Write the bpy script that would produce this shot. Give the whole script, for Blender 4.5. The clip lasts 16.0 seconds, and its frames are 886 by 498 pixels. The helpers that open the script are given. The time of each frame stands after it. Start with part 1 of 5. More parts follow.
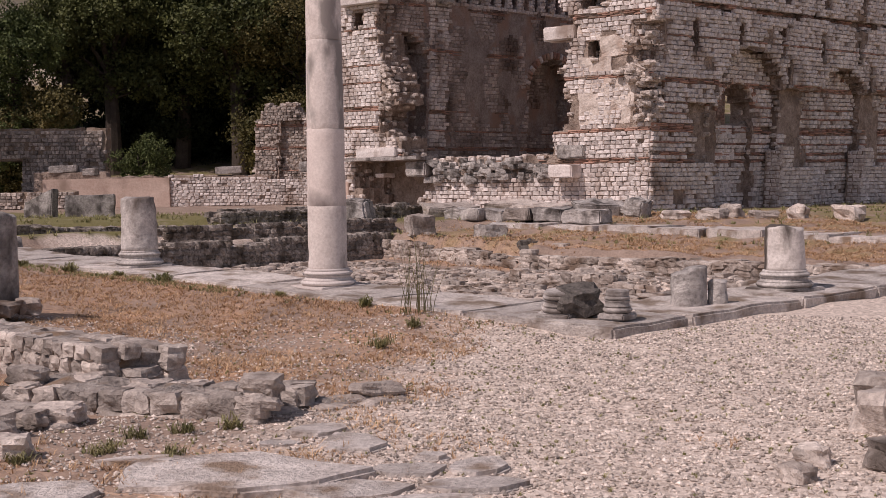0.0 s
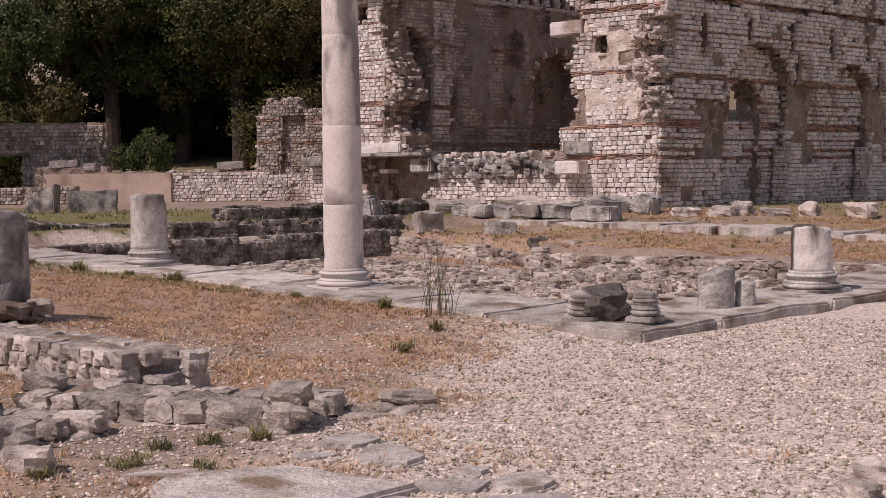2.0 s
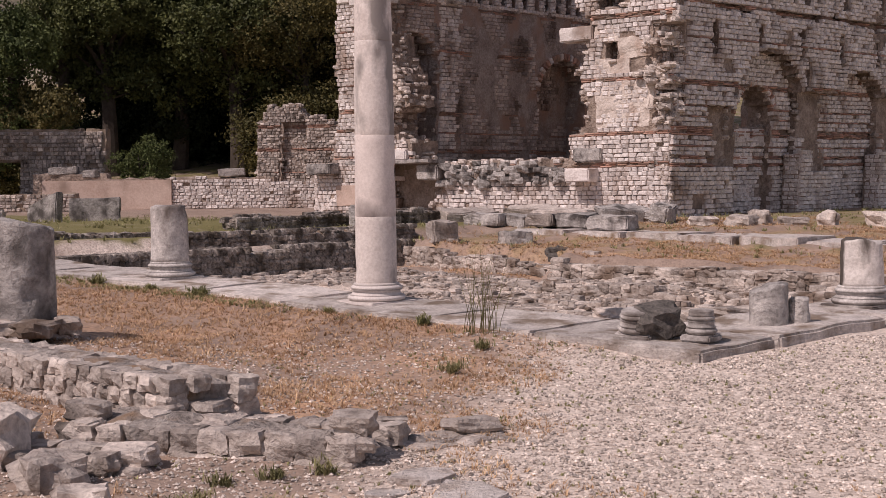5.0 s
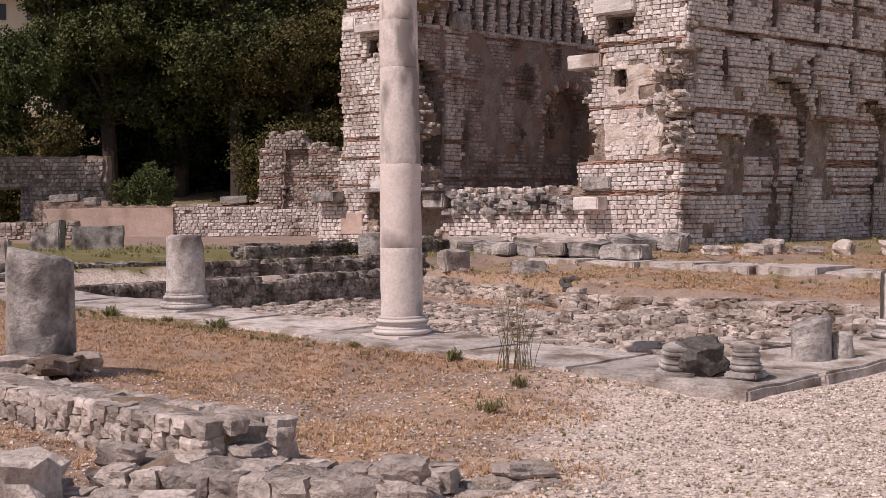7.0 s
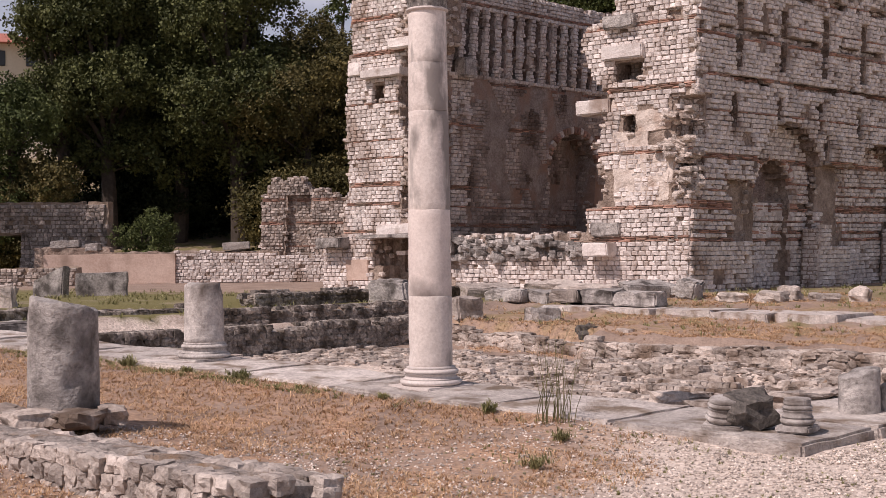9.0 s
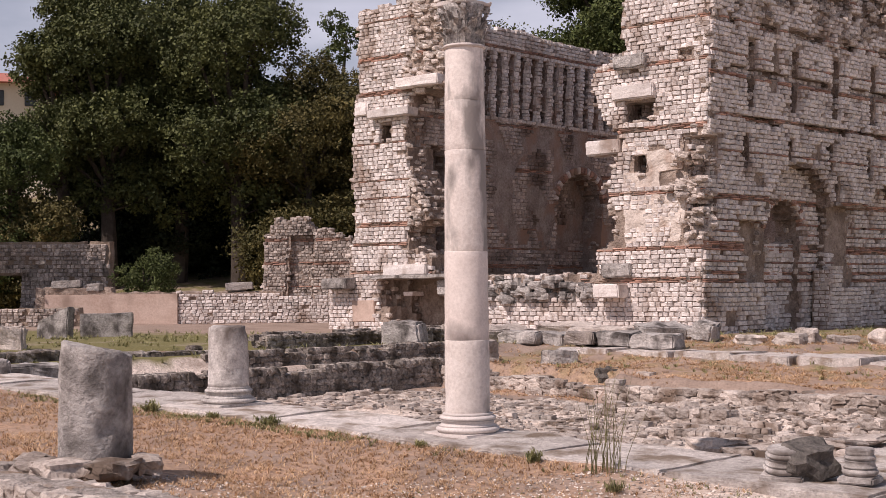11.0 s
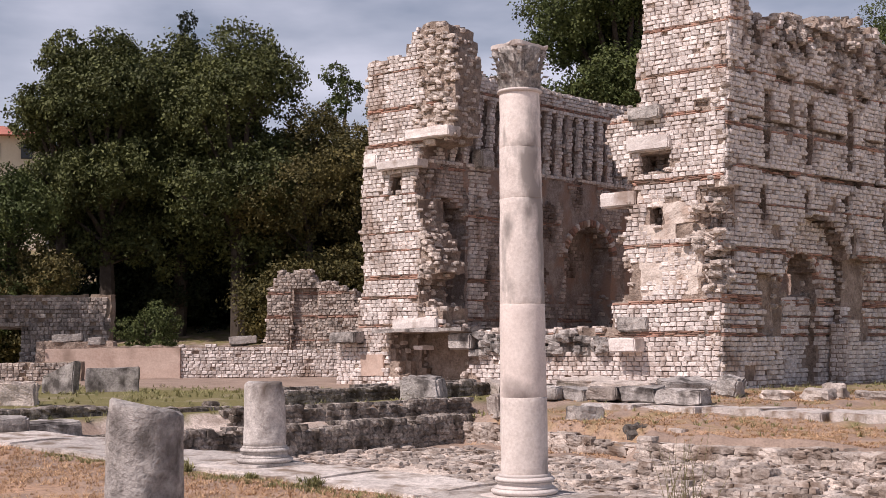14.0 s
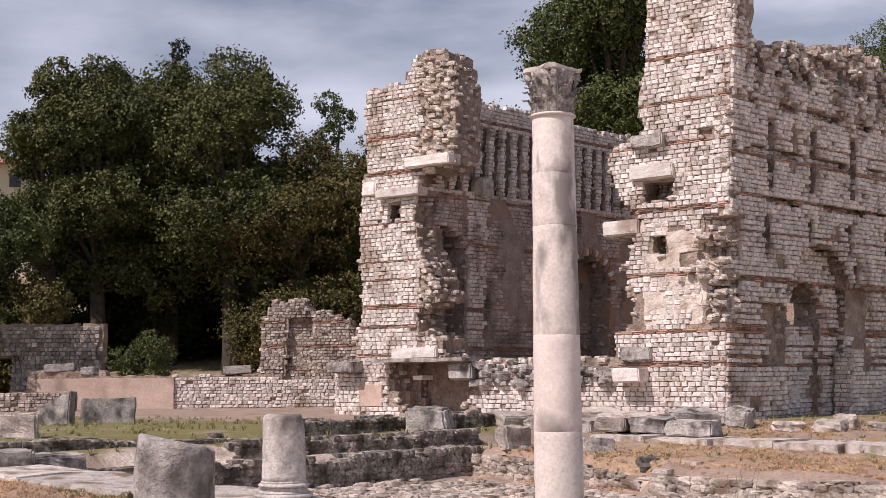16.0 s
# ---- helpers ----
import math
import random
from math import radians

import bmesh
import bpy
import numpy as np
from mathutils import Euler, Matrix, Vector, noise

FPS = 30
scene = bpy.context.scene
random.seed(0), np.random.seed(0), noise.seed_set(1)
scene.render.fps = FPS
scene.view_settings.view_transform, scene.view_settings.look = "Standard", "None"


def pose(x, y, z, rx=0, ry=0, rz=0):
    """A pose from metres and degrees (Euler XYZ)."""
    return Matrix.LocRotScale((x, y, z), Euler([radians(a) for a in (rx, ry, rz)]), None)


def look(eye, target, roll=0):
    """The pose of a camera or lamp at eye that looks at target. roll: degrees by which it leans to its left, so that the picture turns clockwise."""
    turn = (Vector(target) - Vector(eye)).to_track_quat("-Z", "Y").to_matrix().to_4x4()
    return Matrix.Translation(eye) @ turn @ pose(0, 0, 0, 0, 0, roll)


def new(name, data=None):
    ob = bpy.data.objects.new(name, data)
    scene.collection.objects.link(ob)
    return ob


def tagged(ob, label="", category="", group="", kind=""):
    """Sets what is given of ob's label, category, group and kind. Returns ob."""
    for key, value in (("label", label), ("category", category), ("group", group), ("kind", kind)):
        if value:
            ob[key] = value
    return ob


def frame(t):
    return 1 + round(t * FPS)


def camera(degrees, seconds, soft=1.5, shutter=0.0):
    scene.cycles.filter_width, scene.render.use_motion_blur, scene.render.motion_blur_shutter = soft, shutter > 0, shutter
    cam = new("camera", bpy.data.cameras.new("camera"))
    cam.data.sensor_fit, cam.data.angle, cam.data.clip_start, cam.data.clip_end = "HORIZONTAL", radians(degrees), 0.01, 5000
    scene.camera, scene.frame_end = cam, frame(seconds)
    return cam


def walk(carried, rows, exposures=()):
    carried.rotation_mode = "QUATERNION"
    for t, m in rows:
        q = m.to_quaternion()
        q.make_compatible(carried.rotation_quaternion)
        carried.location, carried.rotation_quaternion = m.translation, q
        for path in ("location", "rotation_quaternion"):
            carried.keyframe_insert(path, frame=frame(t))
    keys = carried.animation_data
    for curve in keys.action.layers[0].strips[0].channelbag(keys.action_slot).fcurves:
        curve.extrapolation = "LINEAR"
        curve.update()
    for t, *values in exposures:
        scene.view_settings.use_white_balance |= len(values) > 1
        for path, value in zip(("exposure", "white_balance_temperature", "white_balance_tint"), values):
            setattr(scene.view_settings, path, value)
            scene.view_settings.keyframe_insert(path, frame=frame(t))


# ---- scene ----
cam = camera(37.5, 16.0, soft=0.75)
PATH = [
    (0, (1.007, -12.81, 1.089), (1.027, -10.813, 0.981), -0.8),
    (0.5, (0.952, -12.764, 1.094), (0.973, -10.767, 0.984), -0.8),
    (1, (0.901, -12.692, 1.096), (0.924, -10.695, 0.983), -0.7),
    (1.5, (0.857, -12.599, 1.104), (0.88, -10.603, 0.99), -0.7),
    (2, (0.806, -12.53, 1.123), (0.83, -10.533, 1.007), -0.7),
    (2.5, (0.748, -12.456, 1.135), (0.774, -10.46, 1.017), -0.7),
    (3, (0.688, -12.383, 1.137), (0.715, -10.386, 1.018), -0.7),
    (3.5, (0.62, -12.308, 1.139), (0.649, -10.311, 1.022), -0.7),
    (4, (0.545, -12.232, 1.153), (0.577, -10.236, 1.038), -0.7),
    (6.5, (0.189, -11.843, 1.195), (0.231, -9.845, 1.115), -0.6),
    (7, (0.119, -11.738, 1.206), (0.163, -9.74, 1.14), -0.6),
    (7.5, (0.054, -11.64, 1.224), (0.1, -9.641, 1.173), -0.6),
    (8, (-0.017, -11.546, 1.225), (0.032, -9.546, 1.192), -0.6),
    (8.5, (-0.097, -11.472, 1.218), (-0.046, -9.473, 1.204), -0.6),
    (9, (-0.18, -11.406, 1.22), (-0.128, -9.407, 1.224), -0.6),
    (11.5, (-0.624, -11.0, 1.249), (-0.56, -9.002, 1.328), -0.5),
    (12, (-0.709, -10.92, 1.247), (-0.643, -8.924, 1.34), -0.5),
    (12.5, (-0.795, -10.83, 1.253), (-0.727, -8.834, 1.362), -0.5),
    (13, (-0.864, -10.719, 1.253), (-0.793, -8.724, 1.378), -0.4),
    (13.5, (-0.947, -10.634, 1.254), (-0.875, -8.64, 1.39), -0.5),
    (14, (-1.041, -10.584, 1.259), (-0.966, -8.591, 1.406), -0.5),
    (14.5, (-1.126, -10.484, 1.254), (-1.048, -8.492, 1.413), -0.5),
    (15, (-1.209, -10.404, 1.263), (-1.127, -8.414, 1.435), -0.5),
    (15.5, (-1.31, -10.331, 1.274), (-1.22, -8.342, 1.456), -0.5),
    (16, (-1.385, -10.236, 1.286), (-1.289, -8.247, 1.477), -0.5),
]
walk(cam, [(t, look(eye, target, roll)) for t, eye, target, roll in PATH], exposures=[(0, -0.72, 6500, 21), (4, -0.68, 6500, 21), (9, -0.44, 6500, 20), (12.5, -0.26, 6400, 18), (16, -0.20, 6350, 17)])
# ---- world, sun ----
world = bpy.data.worlds.new("world")
scene.world = world
world.use_nodes = True
wn, wl = world.node_tree.nodes, world.node_tree.links
sky = wn.new("ShaderNodeTexSky")
sky.sky_type, sky.sun_disc = "NISHITA", False
SUN_EL, SUN_AZ = radians(51), radians(215)
sky.sun_elevation, sky.sun_rotation = SUN_EL, math.pi / 2 - SUN_AZ
sky.dust_density = 2.0
wco = wn.new("ShaderNodeTexCoord")
wmap = wn.new("ShaderNodeMapping")
wmap.inputs["Scale"].default_value = (1.0, 1.0, 3.2)
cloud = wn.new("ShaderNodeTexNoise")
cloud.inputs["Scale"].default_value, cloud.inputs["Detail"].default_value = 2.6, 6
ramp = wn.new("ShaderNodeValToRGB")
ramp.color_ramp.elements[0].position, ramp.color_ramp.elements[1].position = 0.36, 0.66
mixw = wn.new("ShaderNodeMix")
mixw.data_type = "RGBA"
wl.new(wco.outputs["Generated"], wmap.inputs["Vector"])
wl.new(wmap.outputs["Vector"], cloud.inputs["Vector"])
wl.new(cloud.outputs["Fac"], ramp.inputs["Fac"])
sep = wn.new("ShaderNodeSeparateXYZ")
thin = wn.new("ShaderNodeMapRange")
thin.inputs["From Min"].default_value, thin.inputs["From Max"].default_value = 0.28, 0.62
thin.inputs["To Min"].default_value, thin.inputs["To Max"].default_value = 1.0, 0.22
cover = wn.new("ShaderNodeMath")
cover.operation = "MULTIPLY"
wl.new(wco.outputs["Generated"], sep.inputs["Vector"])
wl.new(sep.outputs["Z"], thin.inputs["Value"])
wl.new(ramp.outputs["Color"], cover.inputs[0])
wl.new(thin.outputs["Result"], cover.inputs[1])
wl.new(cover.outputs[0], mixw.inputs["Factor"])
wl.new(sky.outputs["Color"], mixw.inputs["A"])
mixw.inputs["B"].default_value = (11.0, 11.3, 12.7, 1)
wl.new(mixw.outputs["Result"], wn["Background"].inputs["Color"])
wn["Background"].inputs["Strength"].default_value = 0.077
sun = new("sun", bpy.data.lights.new("sun", "SUN"))
sun.data.energy, sun.data.angle, sun.data.color = 5.0, radians(0.5), (1.0, 0.905, 0.825)
sd = Vector((math.cos(SUN_AZ) * math.cos(SUN_EL), math.sin(SUN_AZ) * math.cos(SUN_EL), math.sin(SUN_EL)))
sun.matrix_world = look(sd * 60, (0, 0, 0))


# ---- materials ----
def material(name, dark, light, scale=3.0, fine=30.0, rough=0.9, bump=0.4, vary=0.25, stain=None, stain_at=0.6, bump_size=0.02, streak=0.6, soft=0.08):
    """Two-scale noise colour on world position, a random tone per piece, fine relief."""
    m = bpy.data.materials.new(name)
    m.use_nodes = True
    n, l = m.node_tree.nodes, m.node_tree.links
    b = n["Principled BSDF"]
    b.inputs["Roughness"].default_value = rough
    b.inputs["Specular IOR Level"].default_value = 0.25
    g = n.new("ShaderNodeNewGeometry")
    t1, t2 = n.new("ShaderNodeTexNoise"), n.new("ShaderNodeTexNoise")
    for t, sc in ((t1, scale), (t2, fine)):
        t.inputs["Scale"].default_value, t.inputs["Detail"].default_value, t.inputs["Roughness"].default_value = sc, 5, 0.65
        l.new(g.outputs["Position"], t.inputs["Vector"])
    add = n.new("ShaderNodeMath")
    add.operation = "ADD"
    l.new(t1.outputs["Fac"], add.inputs[0])
    l.new(t2.outputs["Fac"], add.inputs[1])
    r = n.new("ShaderNodeMapRange")
    r.inputs["From Min"].default_value, r.inputs["From Max"].default_value = 0.72, 1.28
    l.new(add.outputs[0], r.inputs["Value"])
    mix = n.new("ShaderNodeMix")
    mix.data_type = "RGBA"
    mix.inputs["A"].default_value, mix.inputs["B"].default_value = (*dark, 1), (*light, 1)
    l.new(r.outputs["Result"], mix.inputs["Factor"])
    col = mix.outputs["Result"]
    if stain:
        t3 = n.new("ShaderNodeTexNoise")
        t3.inputs["Scale"].default_value, t3.inputs["Detail"].default_value = scale * 0.6, 8
        mp = n.new("ShaderNodeMapping")
        mp.inputs["Location"].default_value, mp.inputs["Scale"].default_value = (7, 3, 1), (1, 1, streak)
        l.new(g.outputs["Position"], mp.inputs["Vector"])
        l.new(mp.outputs["Vector"], t3.inputs["Vector"])
        r3 = n.new("ShaderNodeMapRange")
        r3.inputs["From Min"].default_value, r3.inputs["From Max"].default_value = stain_at - soft * 0.75, stain_at + soft * 1.25
        l.new(t3.outputs["Fac"], r3.inputs["Value"])
        ms = n.new("ShaderNodeMix")
        ms.data_type = "RGBA"
        ms.inputs["B"].default_value = (*stain, 1)
        l.new(r3.outputs["Result"], ms.inputs["Factor"])
        l.new(col, ms.inputs["A"])
        col = ms.outputs["Result"]
    if vary:
        oi = n.new("ShaderNodeObjectInfo")
        s = n.new("ShaderNodeMath")
        s.operation = "ADD"
        l.new(g.outputs["Random Per Island"], s.inputs[0])
        l.new(oi.outputs["Random"], s.inputs[1])
        f = n.new("ShaderNodeMath")
        f.operation = "FRACT"
        l.new(s.outputs[0], f.inputs[0])
        rv = n.new("ShaderNodeMapRange")
        rv.inputs["To Min"].default_value, rv.inputs["To Max"].default_value = 1 - vary, 1 + vary * 0.55
        l.new(f.outputs[0], rv.inputs["Value"])
        h = n.new("ShaderNodeHueSaturation")
        l.new(rv.outputs["Result"], h.inputs["Value"])
        l.new(col, h.inputs["Color"])
        col = h.outputs["Color"]
    l.new(col, b.inputs["Base Color"])
    if bump:
        bp = n.new("ShaderNodeBump")
        bp.inputs["Strength"].default_value, bp.inputs["Distance"].default_value = bump, bump_size
        l.new(add.outputs[0], bp.inputs["Height"])
        l.new(bp.outputs["Normal"], b.inputs["Normal"])
    return m


M_BLOCK = material("limestone_block", (0.58, 0.50, 0.465), (0.90, 0.83, 0.785), 2.5, 22, bump=0.7, vary=0.22, stain=(0.38, 0.29, 0.24), stain_at=0.60)
M_BRICK = material("fired_brick", (0.34, 0.19, 0.145), (0.60, 0.37, 0.285), 3, 25, vary=0.45, stain=(0.30, 0.22, 0.17), stain_at=0.55)
M_CORE = material("mortar_rubble", (0.20, 0.148, 0.118), (0.52, 0.415, 0.345), 3.2, 14, bump=1.0, vary=0, stain=(0.20, 0.15, 0.12), stain_at=0.57, bump_size=0.06)
M_PALE = material("pale_broken_rock", (0.34, 0.275, 0.235), (0.74, 0.645, 0.575), 4, 26, bump=1.0, vary=0.38, stain=(0.20, 0.145, 0.11), stain_at=0.55, bump_size=0.03)
M_RUIN = material("weathered_rubble_stone", (0.34, 0.28, 0.245), (0.74, 0.645, 0.575), 5, 26, bump=1.0, vary=0.4, stain=(0.15, 0.12, 0.10), stain_at=0.60, bump_size=0.03)
M_EARTHCORE = material("earth_mortar", (0.20, 0.145, 0.105), (0.42, 0.33, 0.26), 3, 20, bump=0.8, vary=0, bump_size=0.04)
M_GREY = material("grey_limestone", (0.24, 0.215, 0.20), (0.66, 0.605, 0.565), 5, 24, bump=1.0, vary=0.28, stain=(0.11, 0.096, 0.088), stain_at=0.55, bump_size=0.03)
M_SHAFT = material("cream_marble", (0.60, 0.52, 0.475), (0.82, 0.74, 0.685), 5.0, 40, rough=0.75, bump=0.35, vary=0.03, stain=(0.30, 0.265, 0.245), stain_at=0.565, bump_size=0.01, streak=0.4, soft=0.04)
M_STREAK = material("streaked_marble", (0.50, 0.44, 0.40), (0.80, 0.73, 0.68), 4.5, 36, rough=0.8, bump=0.5, vary=0.05, stain=(0.10, 0.082, 0.07), stain_at=0.46, bump_size=0.012, streak=0.22, soft=0.03)
M_MORTAR = material("lichened_mortar", (0.15, 0.125, 0.11), (0.56, 0.49, 0.44), 7, 30, bump=1.0, vary=0, stain=(0.30, 0.20, 0.13), stain_at=0.57, bump_size=0.04)
# inner hall blocks, darker and browner than M_BLOCK
M_INBLOCK = material("grey_brown_inner_block", (0.40, 0.33, 0.295), (0.72, 0.625, 0.575), 1.6, 20, bump=0.8, vary=0.3, stain=(0.20, 0.15, 0.125), stain_at=0.52)
M_CREAM = material("cream_lime_plaster", (0.50, 0.415, 0.36), (0.84, 0.735, 0.655), 2.6, 18, bump=0.8, vary=0, stain=(0.42, 0.30, 0.235), stain_at=0.58, bump_size=0.03)
M_EDGE = material("broken_cream_rubble", (0.40, 0.325, 0.28), (0.84, 0.735, 0.66), 4, 26, bump=1.0, vary=0.32, stain=(0.26, 0.19, 0.15), stain_at=0.58, bump_size=0.03)
# toned dark so that court wall faces carry their shade in the stone colour
M_SHADED_RUBBLE = material("shade_toned_rubble_stone", (0.17, 0.138, 0.115), (0.60, 0.525, 0.465), 6, 24, bump=1.0, vary=0.45, stain=(0.12, 0.095, 0.075), stain_at=0.53, bump_size=0.04)
M_MARBLE = material("weathered_marble", (0.50, 0.44, 0.41), (0.70, 0.63, 0.59), 2.0, 45, rough=0.75, bump=0.2, vary=0.12, stain=(0.20, 0.175, 0.165), stain_at=0.61, bump_size=0.01)
M_PINK = material("pinkish_marble", (0.59, 0.50, 0.455), (0.80, 0.705, 0.65), 4.0, 45, rough=0.75, bump=0.2, vary=0.05, stain=(0.24, 0.20, 0.185), stain_at=0.60, bump_size=0.01)
M_MARBLE2 = material("grey_marble", (0.32, 0.285, 0.265), (0.74, 0.685, 0.645), 5, 38, rough=0.8, bump=0.8, vary=0.08, stain=(0.14, 0.115, 0.10), stain_at=0.49, bump_size=0.012)
M_CAP = material("carved_marble", (0.16, 0.142, 0.13), (0.76, 0.70, 0.655), 11, 45, rough=0.85, bump=0.8, vary=0.1, stain=(0.13, 0.115, 0.105), stain_at=0.60, bump_size=0.012)
M_SLAB = material("paving_slab", (0.40, 0.345, 0.315), (0.86, 0.78, 0.72), 5.5, 30, bump=1.0, vary=0.22, stain=(0.27, 0.205, 0.155), stain_at=0.555, bump_size=0.03)
M_FLAG = material("pale_flagstone", (0.42, 0.365, 0.335), (0.84, 0.755, 0.70), 6.0, 34, bump=1.0, vary=0.15, stain=(0.30, 0.215, 0.155), stain_at=0.575, bump_size=0.03)
M_DARK = material("blackened_stone", (0.045, 0.04, 0.036), (0.20, 0.175, 0.155), 6, 26, bump=1.0, vary=0.1, bump_size=0.03)
M_PLASTER = material("pink_plaster", (0.48, 0.34, 0.275), (0.66, 0.52, 0.44), 1.4, 18, bump=0.4, vary=0, stain=(0.33, 0.24, 0.19), stain_at=0.6)
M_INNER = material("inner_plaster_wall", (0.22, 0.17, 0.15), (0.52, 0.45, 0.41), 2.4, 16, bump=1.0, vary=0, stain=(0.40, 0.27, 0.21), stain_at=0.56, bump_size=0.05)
M_PEBBLE = material("pebble", (0.30, 0.24, 0.195), (0.90, 0.79, 0.71), 9, 40, bump=0, vary=0.6)
M_STRAW = material("dry_grass", (0.32, 0.185, 0.10), (0.78, 0.54, 0.335), 2, 15, bump=0, vary=0.4)
M_GRASS = material("green_grass", (0.17, 0.175, 0.07), (0.42, 0.38, 0.19), 1.5, 12, bump=0, vary=0.4)
M_BARK = material("bark", (0.04, 0.031, 0.025), (0.095, 0.075, 0.06), 3, 20, bump=0.8, vary=0)
M_ROOF = material("roof_tile", (0.36, 0.13, 0.10), (0.50, 0.21, 0.16), 2, 10, bump=0.3, vary=0.2)
M_RENDER = material("house_render", (0.55, 0.47, 0.36), (0.66, 0.58, 0.46), 0.5, 6, bump=0.2, vary=0)
M_GLASSDARK = material("dark_window", (0.03, 0.035, 0.04), (0.05, 0.055, 0.06), 1, 5, rough=0.2, bump=0, vary=0)


def leaf_material(name, dark, light):
    m = material(name, dark, light, 0.35, 3, rough=0.65, bump=0, vary=0.45)
    b = m.node_tree.nodes["Principled BSDF"]
    b.inputs["Subsurface Weight"].default_value = 0
    return m


M_LEAF = leaf_material("evergreen_leaf", (0.032, 0.044, 0.013), (0.150, 0.160, 0.052))
M_LEAF2 = leaf_material("broad_leaf", (0.040, 0.060, 0.015), (0.125, 0.145, 0.045))
M_LEAF3 = leaf_material("tan_leaf", (0.038, 0.042, 0.013), (0.175, 0.140, 0.046))
# near-black: the cypress, and deep shade painted into the undergrowth leaves
M_CYPRESS_AND_SHADE = leaf_material("cypress_and_shade_leaf", (0.010, 0.017, 0.006), (0.025, 0.034, 0.013))


def ground_material():
    m = material("ground_soil", (0.20, 0.142, 0.11), (0.44, 0.33, 0.265), 1.3, 28, bump=0.7, vary=0, bump_size=0.03)
    n, l = m.node_tree.nodes, m.node_tree.links
    b = n["Principled BSDF"]
    src = b.inputs["Base Color"].links[0].from_socket
    g = n.new("ShaderNodeNewGeometry")
    for key, c0, c1 in (("pale", (0.29, 0.215, 0.17), (0.86, 0.735, 0.645)), ("dry", (0.14, 0.080, 0.048), (0.68, 0.435, 0.285)), ("green", (0.10, 0.105, 0.035), (0.27, 0.22, 0.10))):
        a = n.new("ShaderNodeAttribute")
        a.attribute_name = key
        t, t2 = n.new("ShaderNodeTexNoise"), n.new("ShaderNodeTexNoise")
        t.inputs["Scale"].default_value, t.inputs["Detail"].default_value = 1.6, 8
        t2.inputs["Scale"].default_value, t2.inputs["Detail"].default_value = 24, 4
        l.new(g.outputs["Position"], t.inputs["Vector"])
        l.new(g.outputs["Position"], t2.inputs["Vector"])
        s = n.new("ShaderNodeMath")
        s.operation = "ADD"
        l.new(a.outputs["Fac"], s.inputs[0])
        l.new(t.outputs["Fac"], s.inputs[1])
        r = n.new("ShaderNodeMapRange")
        r.inputs["From Min"].default_value, r.inputs["From Max"].default_value = 0.85, 1.15
        l.new(s.outputs[0], r.inputs["Value"])
        c = n.new("ShaderNodeMix")
        c.data_type = "RGBA"
        c.inputs["A"].default_value, c.inputs["B"].default_value = (*c0, 1), (*c1, 1)
        if key == "green":
            l.new(t2.outputs["Fac"], c.inputs["Factor"])
        else:
            vo = n.new("ShaderNodeTexVoronoi")
            vo.inputs["Scale"].default_value = 38 if key == "pale" else 30
            l.new(g.outputs["Position"], vo.inputs["Vector"])
            hs = n.new("ShaderNodeSeparateColor")
            l.new(vo.outputs["Color"], hs.inputs["Color"])
            md = n.new("ShaderNodeMath")
            md.operation = "MULTIPLY_ADD"
            md.inputs[1].default_value = 0.6
            l.new(hs.outputs["Red"], md.inputs[0])
            hm = n.new("ShaderNodeMath")
            hm.operation = "MULTIPLY"
            hm.inputs[1].default_value = 0.62
            l.new(t2.outputs["Fac"], hm.inputs[0])
            l.new(hm.outputs[0], md.inputs[2])
            l.new(md.outputs[0], c.inputs["Factor"])
        x = n.new("ShaderNodeMix")
        x.data_type = "RGBA"
        l.new(r.outputs["Result"], x.inputs["Factor"])
        l.new(src, x.inputs["A"])
        l.new(c.outputs["Result"], x.inputs["B"])
        src = x.outputs["Result"]
    l.new(src, b.inputs["Base Color"])
    return m


M_GROUND = ground_material()

# ---- mesh helpers ----
rng = random.Random(7)
nrg = np.random.default_rng(11)


def mesh_object(name, verts, faces, mat, parent=None, smooth=False):
    me = bpy.data.meshes.new(name)
    me.from_pydata([tuple(v) for v in verts], [], faces)
    me.materials.append(mat)
    if smooth:
        me.polygons.foreach_set("use_smooth", [True] * len(me.polygons))
    me.update()
    ob = new(name, me)
    if parent:
        ob.parent = parent
    return ob


def part(name, bm, mat, parent, label="", smooth=False):
    me = bpy.data.meshes.new(name)
    bm.to_mesh(me)
    bm.free()
    me.materials.append(mat)
    if smooth:
        me.polygons.foreach_set("use_smooth", [True] * len(me.polygons))
    ob = new(name, me)
    ob.parent = parent
    if label:
        ob["label"] = label
    return ob


def sstep(a, b, x):
    t = min(1.0, max(0.0, (x - a) / (b - a)))
    return t * t * (3 - 2 * t)


def fnoise(x, y, z, size):
    return noise.noise(Vector((x / size, y / size, z / size)))


# a dressed block: back ring, shoulder ring, rounded face; unit box, face towards -y
def block_template(r, round_=0.15):
    v = []
    for y, inset in ((0.5, 0.0), (-0.30, 0.02), (-0.5, round_)):
        for x, z in ((-0.5, -0.5), (0.5, -0.5), (0.5, 0.5), (-0.5, 0.5)):
            v.append(((abs(x) - inset) * (1 if x > 0 else -1) + r.uniform(-0.07, 0.07), y + (r.uniform(-0.12, 0.12) if y < 0 else 0),
                      (abs(z) - inset) * (1 if z > 0 else -1) + r.uniform(-0.08, 0.08)))
    return np.array(v)


BLOCK_F = []
for ring in (0, 4):
    for q in range(4):
        BLOCK_F.append((ring + q, ring + (q + 1) % 4, ring + 4 + (q + 1) % 4, ring + 4 + q))
BLOCK_F.append((8, 9, 10, 11))
